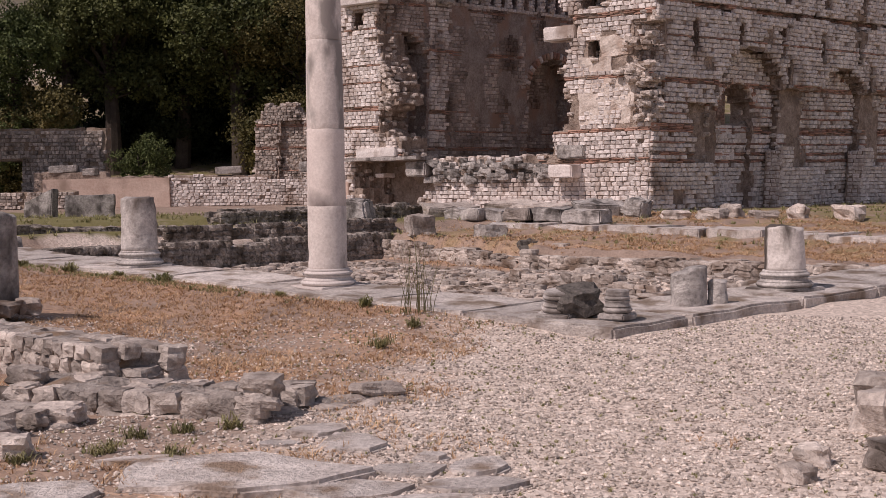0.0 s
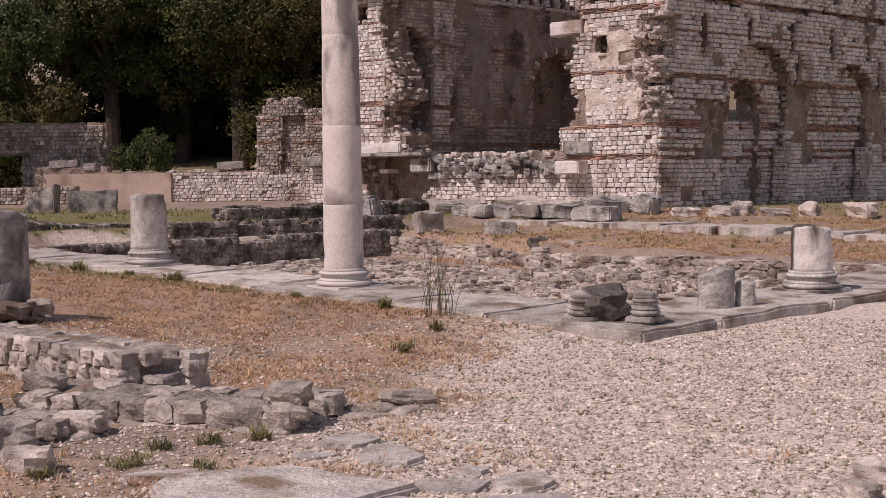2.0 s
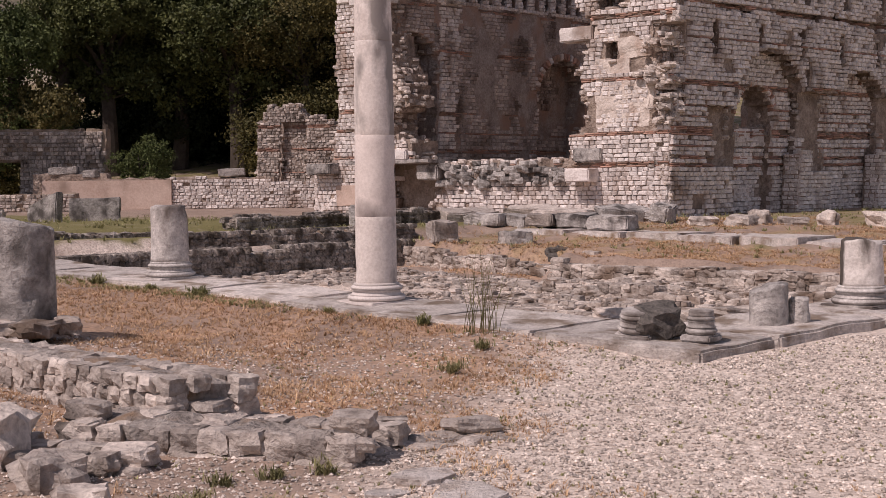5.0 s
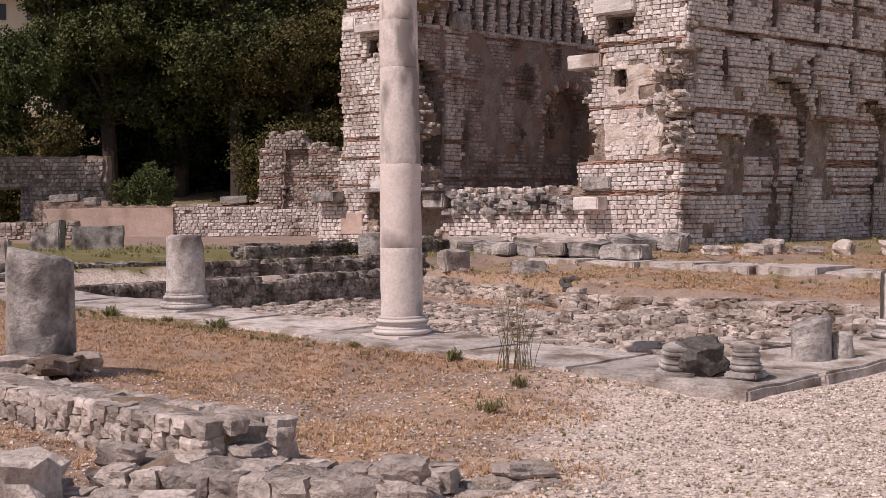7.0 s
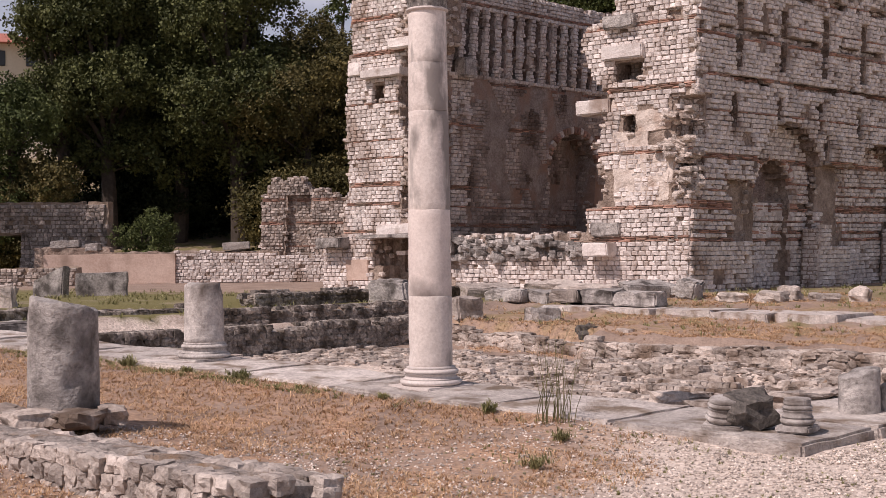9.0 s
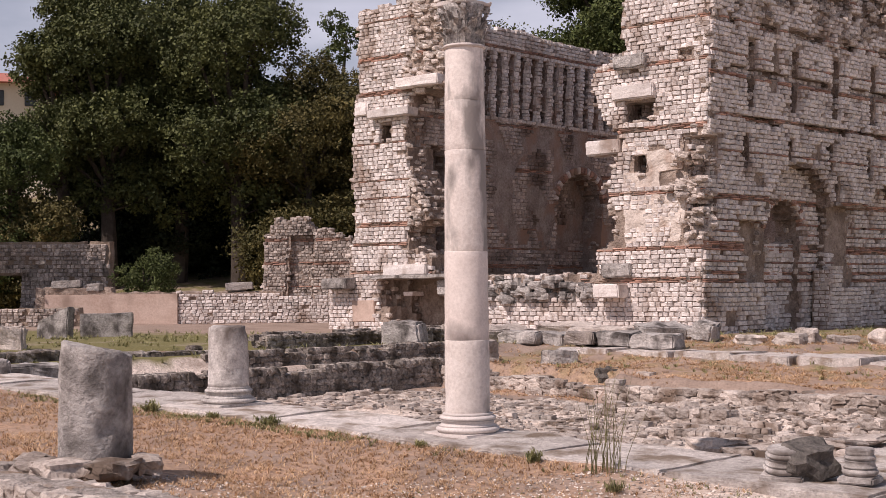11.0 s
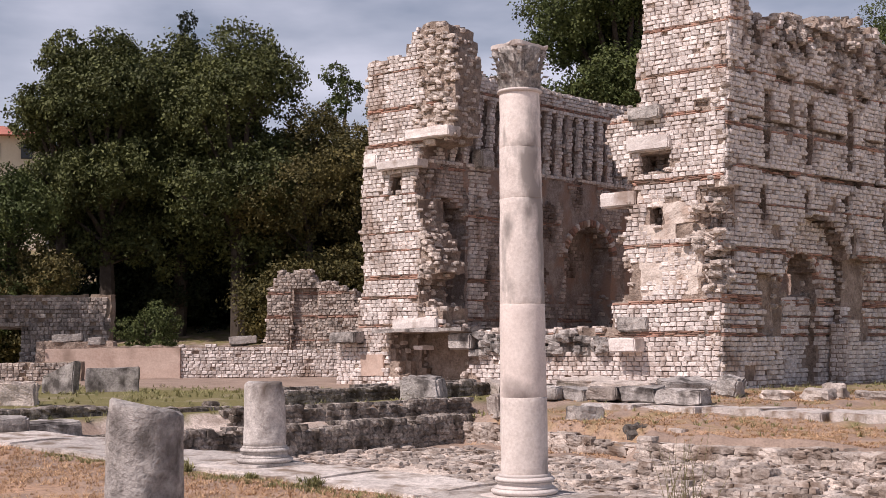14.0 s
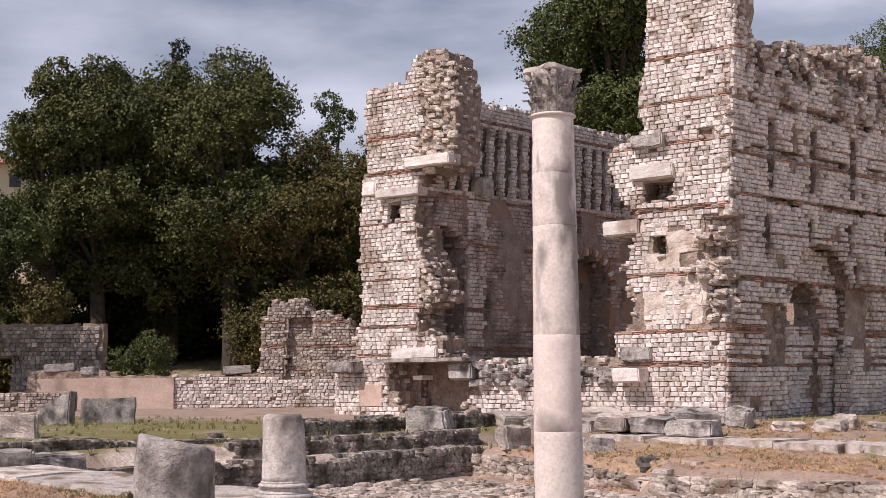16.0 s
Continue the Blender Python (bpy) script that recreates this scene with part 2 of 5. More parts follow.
BLOCKS = [block_template(random.Random(50 + i)) for i in range(10)]


# a rough stone: a cube cut into 3 x 3 rings, pushed to a rounded uneven lump
def lump_mesh(seed, cuts=1, rough=0.18, boxy=0.68):
    bm = bmesh.new()
    bmesh.ops.create_cube(bm, size=1)
    bmesh.ops.subdivide_edges(bm, edges=bm.edges[:], cuts=cuts, use_grid_fill=True)
    for v in bm.verts:
        c = v.co.normalized() * 0.62
        p = v.co.lerp(c, 1 - boxy)
        k = 1 + rough * 2 * noise.noise(p * 2.3 + Vector((seed * 5.1, seed * 1.7, 0)))
        v.co = p * k
    return bm


def lump_arrays(seed, cuts=1, rough=0.2, boxy=0.6):
    bm = lump_mesh(seed, cuts, rough, boxy)
    bm.verts.ensure_lookup_table()
    v = np.array([tuple(x.co) for x in bm.verts])
    f = [tuple(x.index for x in p.verts) for p in bm.faces]
    bm.free()
    return v, f


LUMPS = [lump_arrays(i) for i in range(10)]
LUMP_MESHES = {}


def lump_shared(i, mat):
    key = (i, mat.name)
    if key not in LUMP_MESHES:
        me = bpy.data.meshes.new("stone")
        v, f = lump_arrays(i, 3, 0.16, 0.66)
        me.from_pydata([tuple(x) for x in v], [], f)
        me.materials.append(mat)
        LUMP_MESHES[key] = me
    return LUMP_MESHES[key]


BLOCK_MESHES = {}


def block_shared(i, mat):
    key = (i, mat.name)
    if key not in BLOCK_MESHES:
        me = bpy.data.meshes.new("block")
        me.from_pydata([tuple(x) for x in BLOCKS[i]], [], BLOCK_F)
        me.materials.append(mat)
        BLOCK_MESHES[key] = me
    return BLOCK_MESHES[key]


class Heap:
    """Collects many pieces into one joined mesh."""

    def __init__(self):
        self.v, self.f, self.n = [], [], 0

    def add(self, verts, faces):
        self.v.append(verts)
        self.f.extend([tuple(i + self.n for i in q) for q in faces])
        self.n += len(verts)

    def build(self, name, mat, parent=None, kind="stuff", smooth=False):
        if not self.n:
            return None
        ob = mesh_object(name, np.concatenate(self.v).tolist(), self.f, mat, parent, smooth)
        if kind:
            ob["kind"] = kind
        return ob


def rotz(a):
    c, s = math.cos(a), math.sin(a)
    return np.array(((c, -s, 0), (s, c, 0), (0, 0, 1)))


# ---- the plan: court axes and building ----
DEG_U, DEG_V = 41.2, 139.2
U = np.array((math.cos(radians(DEG_U)), math.sin(radians(DEG_U)), 0))
V = np.array((math.cos(radians(DEG_V)), math.sin(radians(DEG_V)), 0))
K = np.array((2.40, -2.85, 0))
SIN_UV = math.sin(radians(DEG_V - DEG_U))
LEAN = 0.047


def court(x, y):
    """Court coordinates: along U and along V from the outer corner of the kerb."""
    dx, dy = x - K[0], y - K[1]
    return (dx * V[1] - dy * V[0]) / SIN_UV, (dy * U[0] - dx * U[1]) / SIN_UV


def at(a, b, z=0.0):
    p = K + U * a + V * b
    return Vector((p[0], p[1], z))


def ground_z(x, y):
    a, b = court(x, y)
    outer = -0.23 + 0.012 * (y + 6) + 0.20 * sstep(0.3, 3.2, -x) * sstep(-6, -2, y)
    near = max(sstep(-1.6, -0.1, a) * (0.5 + 0.5 * sstep(0.4, 1.8, b)) * sstep(-0.4, 0, b), 0.5 * sstep(-1.2, -0.1, b) * sstep(-0.4, 0, a))
    outer = outer * (1 - near) + (-0.115 + 0.033 * b + 0.018 * max(a, 0)) * near
    inner = -0.60 + 0.04 * max(0.0, b - 4) * 0.6
    edge = sstep(9.55, 9.9, a) * sstep(8.6, 9.0, b) + sstep(8.6, 9.1, a) * sstep(9.0, 8.6, b)
    inner += 0.44 * edge * sstep(1.0, 2.0, b) + 0.07 * fnoise(x, y, 9, 0.5) + 0.16 * sstep(7.3, 7.6, a) * sstep(8.2, 7.4, b) * sstep(9.2, 8.8, a)
    inner += 0.25 * sstep(10.5, 14.5, a)
    inner = max(inner, -0.62 + 0.5 * sstep(2.0, 0.4, b) * sstep(2, 6, a))
    back = 0.04 + 0.22 * sstep(13.3, 13.6, b) + 0.12 * sstep(14.6, 15.2, b)
    w = sstep(12.6, 12.9, b) * sstep(14.5, 10.5, a)
    inner = inner * (1 - w) + back * w
    k = sstep(0.5, 1.25, a) * sstep(0.5, 1.25, b)
    z = outer * (1 - k) + inner * k
    far = sstep(14, 20, y)
    z = z * (1 - far) + 0.2 * far
    z += 0.17 * max(0.0, y - 50) - 0.17 * max(0.0, y - 160)
    if y < 30:
        z += 0.03 * fnoise(x, y, 0, 0.9) + 0.012 * fnoise(x, y, 4, 0.25)
    return z


def dryness(x, y):
    a, b = court(x, y)
    if a < 0.3 or b < 0.3:
        d = sstep(2.4, 0.9, x - 0.25 * (y + 3)) * sstep(-6.6, -4.6, y) * 0.46
        d = max(d, 0.42 * sstep(-5.6, -6.4, y) * sstep(0.9, 0.0, x))
        return d
    d = 0.5 * sstep(8.8, 9.4, a) * sstep(12.3, 11.8, a) * sstep(13, 12, b)
    d = max(d, 0.46 * sstep(12.6, 13.4, a) * sstep(15, 13, b))
    d = max(d, 0.62 * sstep(3.4, 2.6, a))
    return d


def paleness(x, y):
    a, b = court(x, y)
    if a < 0.3 or b < 0.3:
        return 0.62 * sstep(0.2, 1.6, x - 0.25 * (y + 3)) + 0.2
    return 0.62 * sstep(2.8, 3.8, a) * sstep(8.9, 8.4, a)


def greenness(x, y):
    a, b = court(x, y)
    g = 0.72 * sstep(13.2, 13.8, b) * sstep(17, 13, a) * sstep(34, 31, y)
    g = max(g, 0.55 * sstep(15.5, 16.5, a) * sstep(14.6, 13.0, b) * sstep(40, 30, a))
    g = max(g, 0.40 * sstep(9.3, 9.8, a) * sstep(13.5, 12.5, b))
    g = max(g, 0.55 * sstep(40, 46, y))
    return g


def axis(lo, hi, step, outer):
    n = int(round((hi - lo) / step))
    mid = [lo + i * (hi - lo) / n for i in range(n + 1)]
    return [lo - o for o in reversed(outer)] + mid + [hi + o for o in outer]


OUT = [0.5, 1.2, 2.2, 3.6, 5.5, 8, 11, 15, 20, 27, 36, 48, 65, 90, 130, 200, 350, 700, 1500, 3000]
gx, gy = axis(-9, 11, 0.14, OUT), axis(-13.5, 20, 0.14, OUT)
gv = [(x, y, ground_z(x, y)) for y in gy for x in gx]
nx = len(gx)
gf = [(j * nx + i, j * nx + i + 1, (j + 1) * nx + i + 1, (j + 1) * nx + i) for j in range(len(gy) - 1) for i in range(nx - 1)]
ground = mesh_object("ground", gv, gf, M_GROUND, smooth=True)
for key, fun in (("pale", paleness), ("dry", dryness), ("green", greenness)):
    at_ = ground.data.attributes.new(key, "FLOAT", "POINT")
    at_.data.foreach_set("value", [fun(x, y) for x, y, z in gv])
tagged(ground, "pale gravel ground with dry orange grass", "ground", kind="structure")


# ---- walls: a rubble core with a masonry face ----
def wall_frame(px, py, deg, flip=1):
    d = np.array((math.cos(radians(deg)), math.sin(radians(deg)), 0))
    n = np.array((-d[1], d[0], 0)) * flip
    return np.array((px, py, 0.0)), d, n


def spot(fr, s, z, d):
    P, D, N = fr
    p = P + D * s + N * d
    return np.array((p[0] + LEAN * (z - 0.2), p[1], z))


def rubble_core(name, fr, s0, s1, z0, z1, thick, face, mat, cell=0.16, jit=0.05, parent=None, scatter=0.5, heap=None):
    """Solid where face(s, z) gives the depth of the wall's face (None: open). Broken edges get lumps."""
    ns, nz, nd = int((s1 - s0) / cell) + 1, int((z1 - z0) / cell) + 1, max(2, int(round(thick / 0.25)))
    dd = thick / nd
    depth = {}
    for i in range(ns):
        for k in range(nz):
            f = face(s0 + (i + 0.5) * cell, z0 + (k + 0.5) * cell)
            depth[i, k] = 99 if f is None else int(round(f / dd))
    def solid(i, k, j):
        return 0 <= j < nd and j >= depth.get((i, k), 99)
    index, verts, faces = {}, [], []
    def vid(i, k, j):
        key = (i, k, j)
        if key not in index:
            s, z, d = s0 + i * cell, z0 + k * cell, j * dd
            o = [jit * noise.noise(Vector((s * 2.7 + q * 9, z * 2.7, d * 2.7 + q))) * 1.8 for q in range(3)]
            index[key] = len(verts)
            verts.append(spot(fr, s + o[0], z + o[1], d + 0.035 + o[2] * 0.5))
        return index[key]
    P, D, N = fr
    turn = np.cross(D, (0, 0, 1)) @ N > 0
    for (i, k), d0 in depth.items():
        for j in range(d0, nd):
            for (a, b, c), quad in (((0, 0, -1), ((0, 0, 0), (1, 0, 0), (1, 1, 0), (0, 1, 0))), ((0, 0, 1), ((0, 0, 1), (0, 1, 1), (1, 1, 1), (1, 0, 1))),
                                    ((-1, 0, 0), ((0, 0, 0), (0, 1, 0), (0, 1, 1), (0, 0, 1))), ((1, 0, 0), ((1, 0, 0), (1, 0, 1), (1, 1, 1), (1, 1, 0))),
                                    ((0, -1, 0), ((0, 0, 0), (0, 0, 1), (1, 0, 1), (1, 0, 0))), ((0, 1, 0), ((0, 1, 0), (1, 1, 0), (1, 1, 1), (0, 1, 1)))):
                if solid(i + a, k + b, j + c):
                    continue
                q = [vid(i + x, k + y, j + w) for x, y, w in quad]
                faces.append(tuple(q[::-1]) if turn else tuple(q))
                if heap is not None and c == 0 and (a or b > 0) and rng.random() < scatter and z0 + k * cell > z0 + 0.3:
                    v, f = LUMPS[rng.randrange(10)]
                    size = np.array((rng.uniform(0.1, 0.24), rng.uniform(0.1, 0.22), rng.uniform(0.07, 0.13)))
                    c0 = spot(fr, s0 + (i + 0.5 + a * 0.4) * cell, z0 + (k + 0.5 + b * 0.35) * cell + rng.uniform(-0.06, 0.06), (j + rng.random()) * dd)
                    heap.add((v * size) @ rotz(rng.uniform(0, 6.3)).T + c0, f)
    return mesh_object(name, verts, faces, mat, parent)


def masonry(fr, s0, s1, z0, z1, face, bands, parent, row=0.112, patch=None, stretch=None, proud=0.03, wide=(0.12, 0.24), mat=None, gone=0.03):
    """Courses of small dressed blocks with bands of thin bricks. stretch: the (s0, s1, z0, z1) whose blocks are pieces of their own."""
    mat = mat or M_BLOCK
    stones, bricks = Heap(), Heap()
    P, D, N = fr
    ang = math.atan2(D[1], D[0])
    sign = 1 if np.cross(D, (0, 0, 1)) @ N < 0 else -1
    R = np.stack([D, N, np.array((0, 0, 1.0))], axis=1)
    singles = 0
    z = z0
    while z < z1:
        band = next((b for b in bands if b - 0.07 <= z + 0.03 < b + 0.05), None)
        h = 0.042 if band is not None else row * rng.uniform(0.9, 1.1)
        s = s0 + rng.uniform(-0.1, 0)
        while s < s1:
            w = rng.uniform(0.26, 0.40) if band is not None else rng.uniform(*wide)
            cz = z + h / 2
            d = face(s + 0.012, cz)
            if d is None or patch and patch(s + 0.05, cz):
                s += 0.04
                continue
            if face(s + w, cz) != d or face(s + w * 0.6, cz) != d:
                w = next((q for q in (w * 0.8, w * 0.6, w * 0.4, w * 0.25) if face(s + q, cz) == d), 0.04)
            cs = s + w / 2
            if w > 0.05 and rng.random() > (gone if band is None else 0.2) and not (patch and patch(cs, cz)):
                out = proud * rng.uniform(0.4, 1.5) - (0.008 if band is not None else 0)
                dep = 0.14
                sag = 0.03 * fnoise(cs, cz, 3, 3.0)
                c = spot(fr, cs, cz + sag, d + dep / 2 - out)
                i = rng.randrange(10)
                size = (w * rng.uniform(0.93, 0.99), dep, h * rng.uniform(0.88, 1.0))
                own = stretch and band is None and singles < 290 and stretch[0] < cs < stretch[1] and stretch[2] < cz < stretch[3]
                if own:
                    ob = new("block", block_shared(i, mat))
                    ob.parent = parent
                    m = np.eye(4)
                    m[:3, :3] = R * np.array(size)
                    m[:3, 3] = c
                    ob.matrix_basis = Matrix(m.tolist())
                    singles += 1
                else:
                    (bricks if band is not None else stones).add((BLOCKS[i] * np.array(size)) @ R.T + c, BLOCK_F)
            s += w
        z += h
    a = stones.build("masonry_blocks", mat, parent)
    b = bricks.build("brick_courses", M_BRICK, parent, smooth=True)
    return a, b


def outline(points, z):
    """s of a ragged edge at height z, from a few (s, z) corners."""
    for (sa, za), (sb, zb) in zip(points, points[1:]):
        if za <= z <= zb:
            return sa + (sb - sa) * (z - za) / max(1e-6, zb - za)
    return points[-1][0] if z > points[-1][1] else points[0][0]


def in_arch(s, z, left, right, spring, rise=None):
    c, r = (left + right) / 2, (right - left) / 2
    rise = rise or r
    if z <= spring:
        return left < s < right
    return ((s - c) / r) ** 2 + ((z - spring) / rise) ** 2 < 1


# front wall: two piers left of a broken hall front, on a podium
FRONT = wall_frame(6.3, 18.88, DEG_V, -1)
RP_EDGE = [(2.75, 1.5), (2.92, 2.2), (2.53, 2.3), (2.43, 2.9), (2.66, 3.7), (2.52, 4.3), (2.38, 5.0), (2.87, 5.5), (3.21, 6.25), (3.22, 6.6), (2.21, 7.05), (2.42, 7.7), (2.27, 8.9), (2.2, 11)]
LP_OUT = [(11.25, 1.7), (10.97, 3.2), (11.26, 5.3), (11.11, 7.2), (11.2, 9.2), (10.2, 9.35), (10.1, 9.8), (9.2, 10.2)]
LP_IN = [(8.03, 1.7), (8.15, 2.24), (9.0, 2.41), (9.1, 2.87), (8.3, 3.3), (8.42, 3.76), (9.1, 4.7), (9.3, 5.7), (9.1, 6.7), (8.0, 6.85), (8.0, 8.3), (8.1, 10.0)]


def front_face(s, z):
    rag = 0.07 * fnoise(s, z, 1, 0.35)
    if z < 1.62:
        if s < -0.02 or s > 11.9 + rag:
            return None
        if 6.9 < s < 9.9 and z > 0.15:
            r = 1.5 * (0.72 + 0.28 * sstep(0.3, 1.3, z))
            q = (s - 8.4) / r
            return round(0.9 * math.sqrt(max(0.0, 1 - q * q)), 2) if abs(q) < 1 else 0
        return 0
    if s < outline(RP_EDGE, z) + rag:
        if s < -0.02 or z > 10.8:
            return None
        if 1.42 < s < 2.2 and 5.3 < z < 5.83:
            return 0.7
        if s < 0.62 + rag * 2 and (2.95 < z < 3.35 or 3.85 < z < 4.85):
            return 0.5
        if 1.54 < s < 1.98 and 3.98 < z < 4.46 or 0.4 < s < 0.8 and 6.68 < z < 6.98:
            return 0.5
        return 0
    if s > outline(LP_IN, z) + rag:
        top = 9.25 + 0.85 * math.sqrt(max(0.0, 1 - ((s - 8.95) / 0.82) ** 2))
        if z > top + rag * 2 or s > outline(LP_OUT, min(z, 9.2)) + rag:
            return None
        if 9.75 < s < 10.2 and 5.4 < z < 6.0:
            return 0.6
        return 0
    return None


def front_patch(s, z):
    """Where the face has lost its blocks, or keeps plaster."""
    if 0.4 < s < 2.7 and 2.3 < z < 4.9 and fnoise(s, z, 8, 0.9) > 0.02:
        return True
    if 8.0 < s < 9.0 and 2.0 < z < 6.9 and fnoise(s, z, 5, 0.6) > -0.35:
        return True
    if s > 2.8 and 1.05 < z < 1.62 and s < 6.9:
        return fnoise(s, z, 2, 0.5) > -0.15
    if 6.85 < s < 9.95 and z < 1.62:
        return fnoise(s, z, 6, 0.5) > -0.2 or z > 0.75
    if 7.9 < s < 9.25 + 0.5 * fnoise(s, z, 3, 0.7) and z > 6.95:
        return fnoise(s, z, 6, 0.35) > -0.25
    if 10.15 < s < 10.95 and 0.45 < z < 1.0:
        return True
    return False


lumps = Heap()
wall_front = rubble_core("wall_front", FRONT, 0, 12.0, -0.3, 10.8, 1.1, front_face, M_CORE, heap=lumps, scatter=0.55)
tagged(wall_front, "ruined hall front of white limestone blocks with red brick bands", "ruined wall", kind="structure")
BANDS_F = [8.75, 7.64, 6.65, 5.12, 3.58, 2.22, 1.5]
BANDS_L = [8.9, 7.85, 6.87, 5.4, 4.34, 3.85, 3.14, 2.56, 1.8]
masonry(FRONT, 0.0, 5.5, 0.05, 10.7, front_face, BANDS_F, wall_front, patch=front_patch, stretch=(0.0, 3.0, 0.0, 2.1))
masonry(FRONT, 5.5, 11.9, 0.05, 10.4, front_face, BANDS_L, wall_front, patch=front_patch)

# right wall, seen along its outer face
RIGHT = wall_frame(6.3, 18.88, DEG_U, 1)
R_TOP = [(9.9, -1), (9.3, 0.9), (9.05, 1.4), (9.2, 2.2), (9.42, 3.0), (9.3, 3.9), (9.7, 5.2), (9.7, 6.5), (9.3, 7.6), (9.0, 9), (9.2, 11), (8.8, 14), (8.6, 18)]


def lost_jamb(z):
    """Where the first pier's ragged edge stands at height z."""
    return 2.7 if z < 1.36 else 1.78 if z < 2.1 else 1.6 if z < 2.5 else 1.42


def right_face(s, z):
    rag = 0.08 * fnoise(s, z, 2, 0.4)
    if s < 0:
        return None
    if s < 0.5 + rag and (2.95 < z < 3.35 or 3.85 < z < 4.85):
        return 0.5
    if s < 0.25 and z > 9.0:
        return 0 if z < 10.8 else None
    if z > outline(R_TOP, s) + rag * 2:
        return None
    if z > 8.3 and s > 0.6:
        return 0.25 if fnoise(s, z, 7, 0.5) > -0.1 else 0
    if z < 4.45:
        # first bay, with a deeper arched opening in its back
        if in_arch(s, z, 3.3, 4.95, 2.75, 0.75) and z > 2.42:
            return None
        if 3.3 < s < 4.95 and z < 2.42:
            return 0.75
        if in_arch(s, z, 2.6, 5.75, 2.95, 1.45) and (z > 2.9 or s > lost_jamb(z)):
            return 0.5
        if z < 2.92 and lost_jamb(z) + rag * 0.5 < s < 2.62:
            return 0.25
        for k in range(4):
            o = 4.15 * k
            # pier whose foot is lost, its head still hanging
            if 5.7 < s - o < 7.35 and z < 3.44 + rag * 0.5:
                return 0.25 if s - o < 6.9 + rag else 0.5
            if 5.7 < s - o < 6.0 and z < 4.3 - 0.5 * (s - o - 5.7):
                return 0.25
            if in_arch(s - o, z, 7.2, 9.98, 2.75, 1.3):
                return 0.5
    for q in range(9):
        p = 1.5 + q * 1.93
        if p < s < p + 0.26 and 4.12 < z < 4.95:
            return 0.25
        if p + 0.05 < s < p + 0.42 and 5.62 < z < 7.3:
            return 0.25
    if 6.36 < z < 6.56 or 5.2 < z < 5.40 or 7.5 < z < 7.74:
        return 0.25 if fnoise(s, z, 3, 0.7) > -0.2 else 0
    return 0


def right_patch(s, z):
    if z > 7.75 and s > 0.9:
        return fnoise(s, z, 6, 0.7) > -0.12
    if right_face(s, z) == 0.25 and z < 4.4:
        return fnoise(s, z, 4, 0.6) > -0.3
    if z < 3.9 and 2.6 < s < 3.3:
        return z < 3.0
    return fnoise(s, z, 2, 1.1) > 0.5


lumps2 = Heap()
wall_right = rubble_core("wall_right", RIGHT, 0, 19.5, -0.3, 10.8, 1.25, right_face, M_CORE, heap=lumps2, scatter=0.35)
for k in range(1500):
    s, z = rng.uniform(0.7, 15), rng.uniform(7.75, 9.7)
    d = right_face(s, z)
    if d is not None and right_patch(s, z):
        v, f = LUMPS[rng.randrange(10)]
        q = rng.uniform(0.08, 0.2)
        lumps2.add((v * np.array((q * 1.3, q, q * 0.7))) @ rotz(rng.uniform(0, 6.3)).T + spot(RIGHT, s, z, d + 0.03), f)
for k in range(420):
    s, z = rng.uniform(8.0, 9.4), rng.uniform(2.3, 9.9)
    d = front_face(s, z)
    if d is not None and front_patch(s, z):
        v, f = LUMPS[rng.randrange(10)]
        q = rng.uniform(0.1, 0.24)
        lumps.add((v * np.array((q * 1.3, q, q * 0.6))) @ rotz(rng.uniform(0, 6.3)).T + spot(FRONT, s, z, d + 0.02), f)
tagged(wall_right, "tall side wall with blind arches and brick bands", "ruined wall", kind="structure")
BANDS_R = [8.8, 7.64, 6.82, 6.34, 5.37, 4.52, 3.47, 2.85, 2.6, 2.35, 2.19, 1.9, 1.65, 1.44]
masonry(RIGHT, 0.0, 19.4, 0.05, 10.7, right_face, BANDS_R, wall_right, patch=right_patch, proud=0.06, wide=(0.11, 0.22), gone=0.06, stretch=(0.1, 2.6, 0.1, 2.4))
lumps.build("broken_edge_rubble", M_EDGE, wall_front)
lumps2.build("broken_edge_rubble", M_RUIN, wall_right)

# inner face of the far long wall of the hall
LEFT = wall_frame(1.35, 26.74, 44.0, 1)


def left_face(s, z):
    rag = 0.06 * fnoise(s, z, 4, 0.4)
    if z > 9.05 + rag * 2 - 0.02 * s:
        return None
    if s < -0.62 and in_arch(s, z, -2.9, -0.62, 4.3, 1.1):
        return 0.8
    if in_arch(s, z, 3.85, 6.2, 3.9, 1.05):
        return 0.75
    if s > 7 and in_arch(s, z, 8.2, 10.6, 3.9, 1.05):
        return 0.75
    if 6.45 < z < 8.35:
        k = (s + 1.78) % 0.52
        if k < 0.25:
            return 0.5
    return 0


def left_patch(s, z):
    return -0.65 < s < 0.0 or fnoise(s, z, 1, 0.9) > 0.05


lumps3 = Heap()
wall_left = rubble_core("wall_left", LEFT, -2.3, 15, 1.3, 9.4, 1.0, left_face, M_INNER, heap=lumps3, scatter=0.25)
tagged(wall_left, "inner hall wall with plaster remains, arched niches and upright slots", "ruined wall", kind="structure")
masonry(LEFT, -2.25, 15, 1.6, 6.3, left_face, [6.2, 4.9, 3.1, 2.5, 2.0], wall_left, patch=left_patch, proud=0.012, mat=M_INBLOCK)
masonry(LEFT, -2.25, 15, 6.3, 9.2, left_face, [8.5], wall_left, proud=0.04)
masonry(LEFT, -0.65, 0.0, 1.6, 6.3, left_face, [6.2, 4.9, 3.1, 2.5, 2.0], wall_left, proud=0.05)
lumps3.build("broken_edge_rubble", M_RUIN, wall_left)
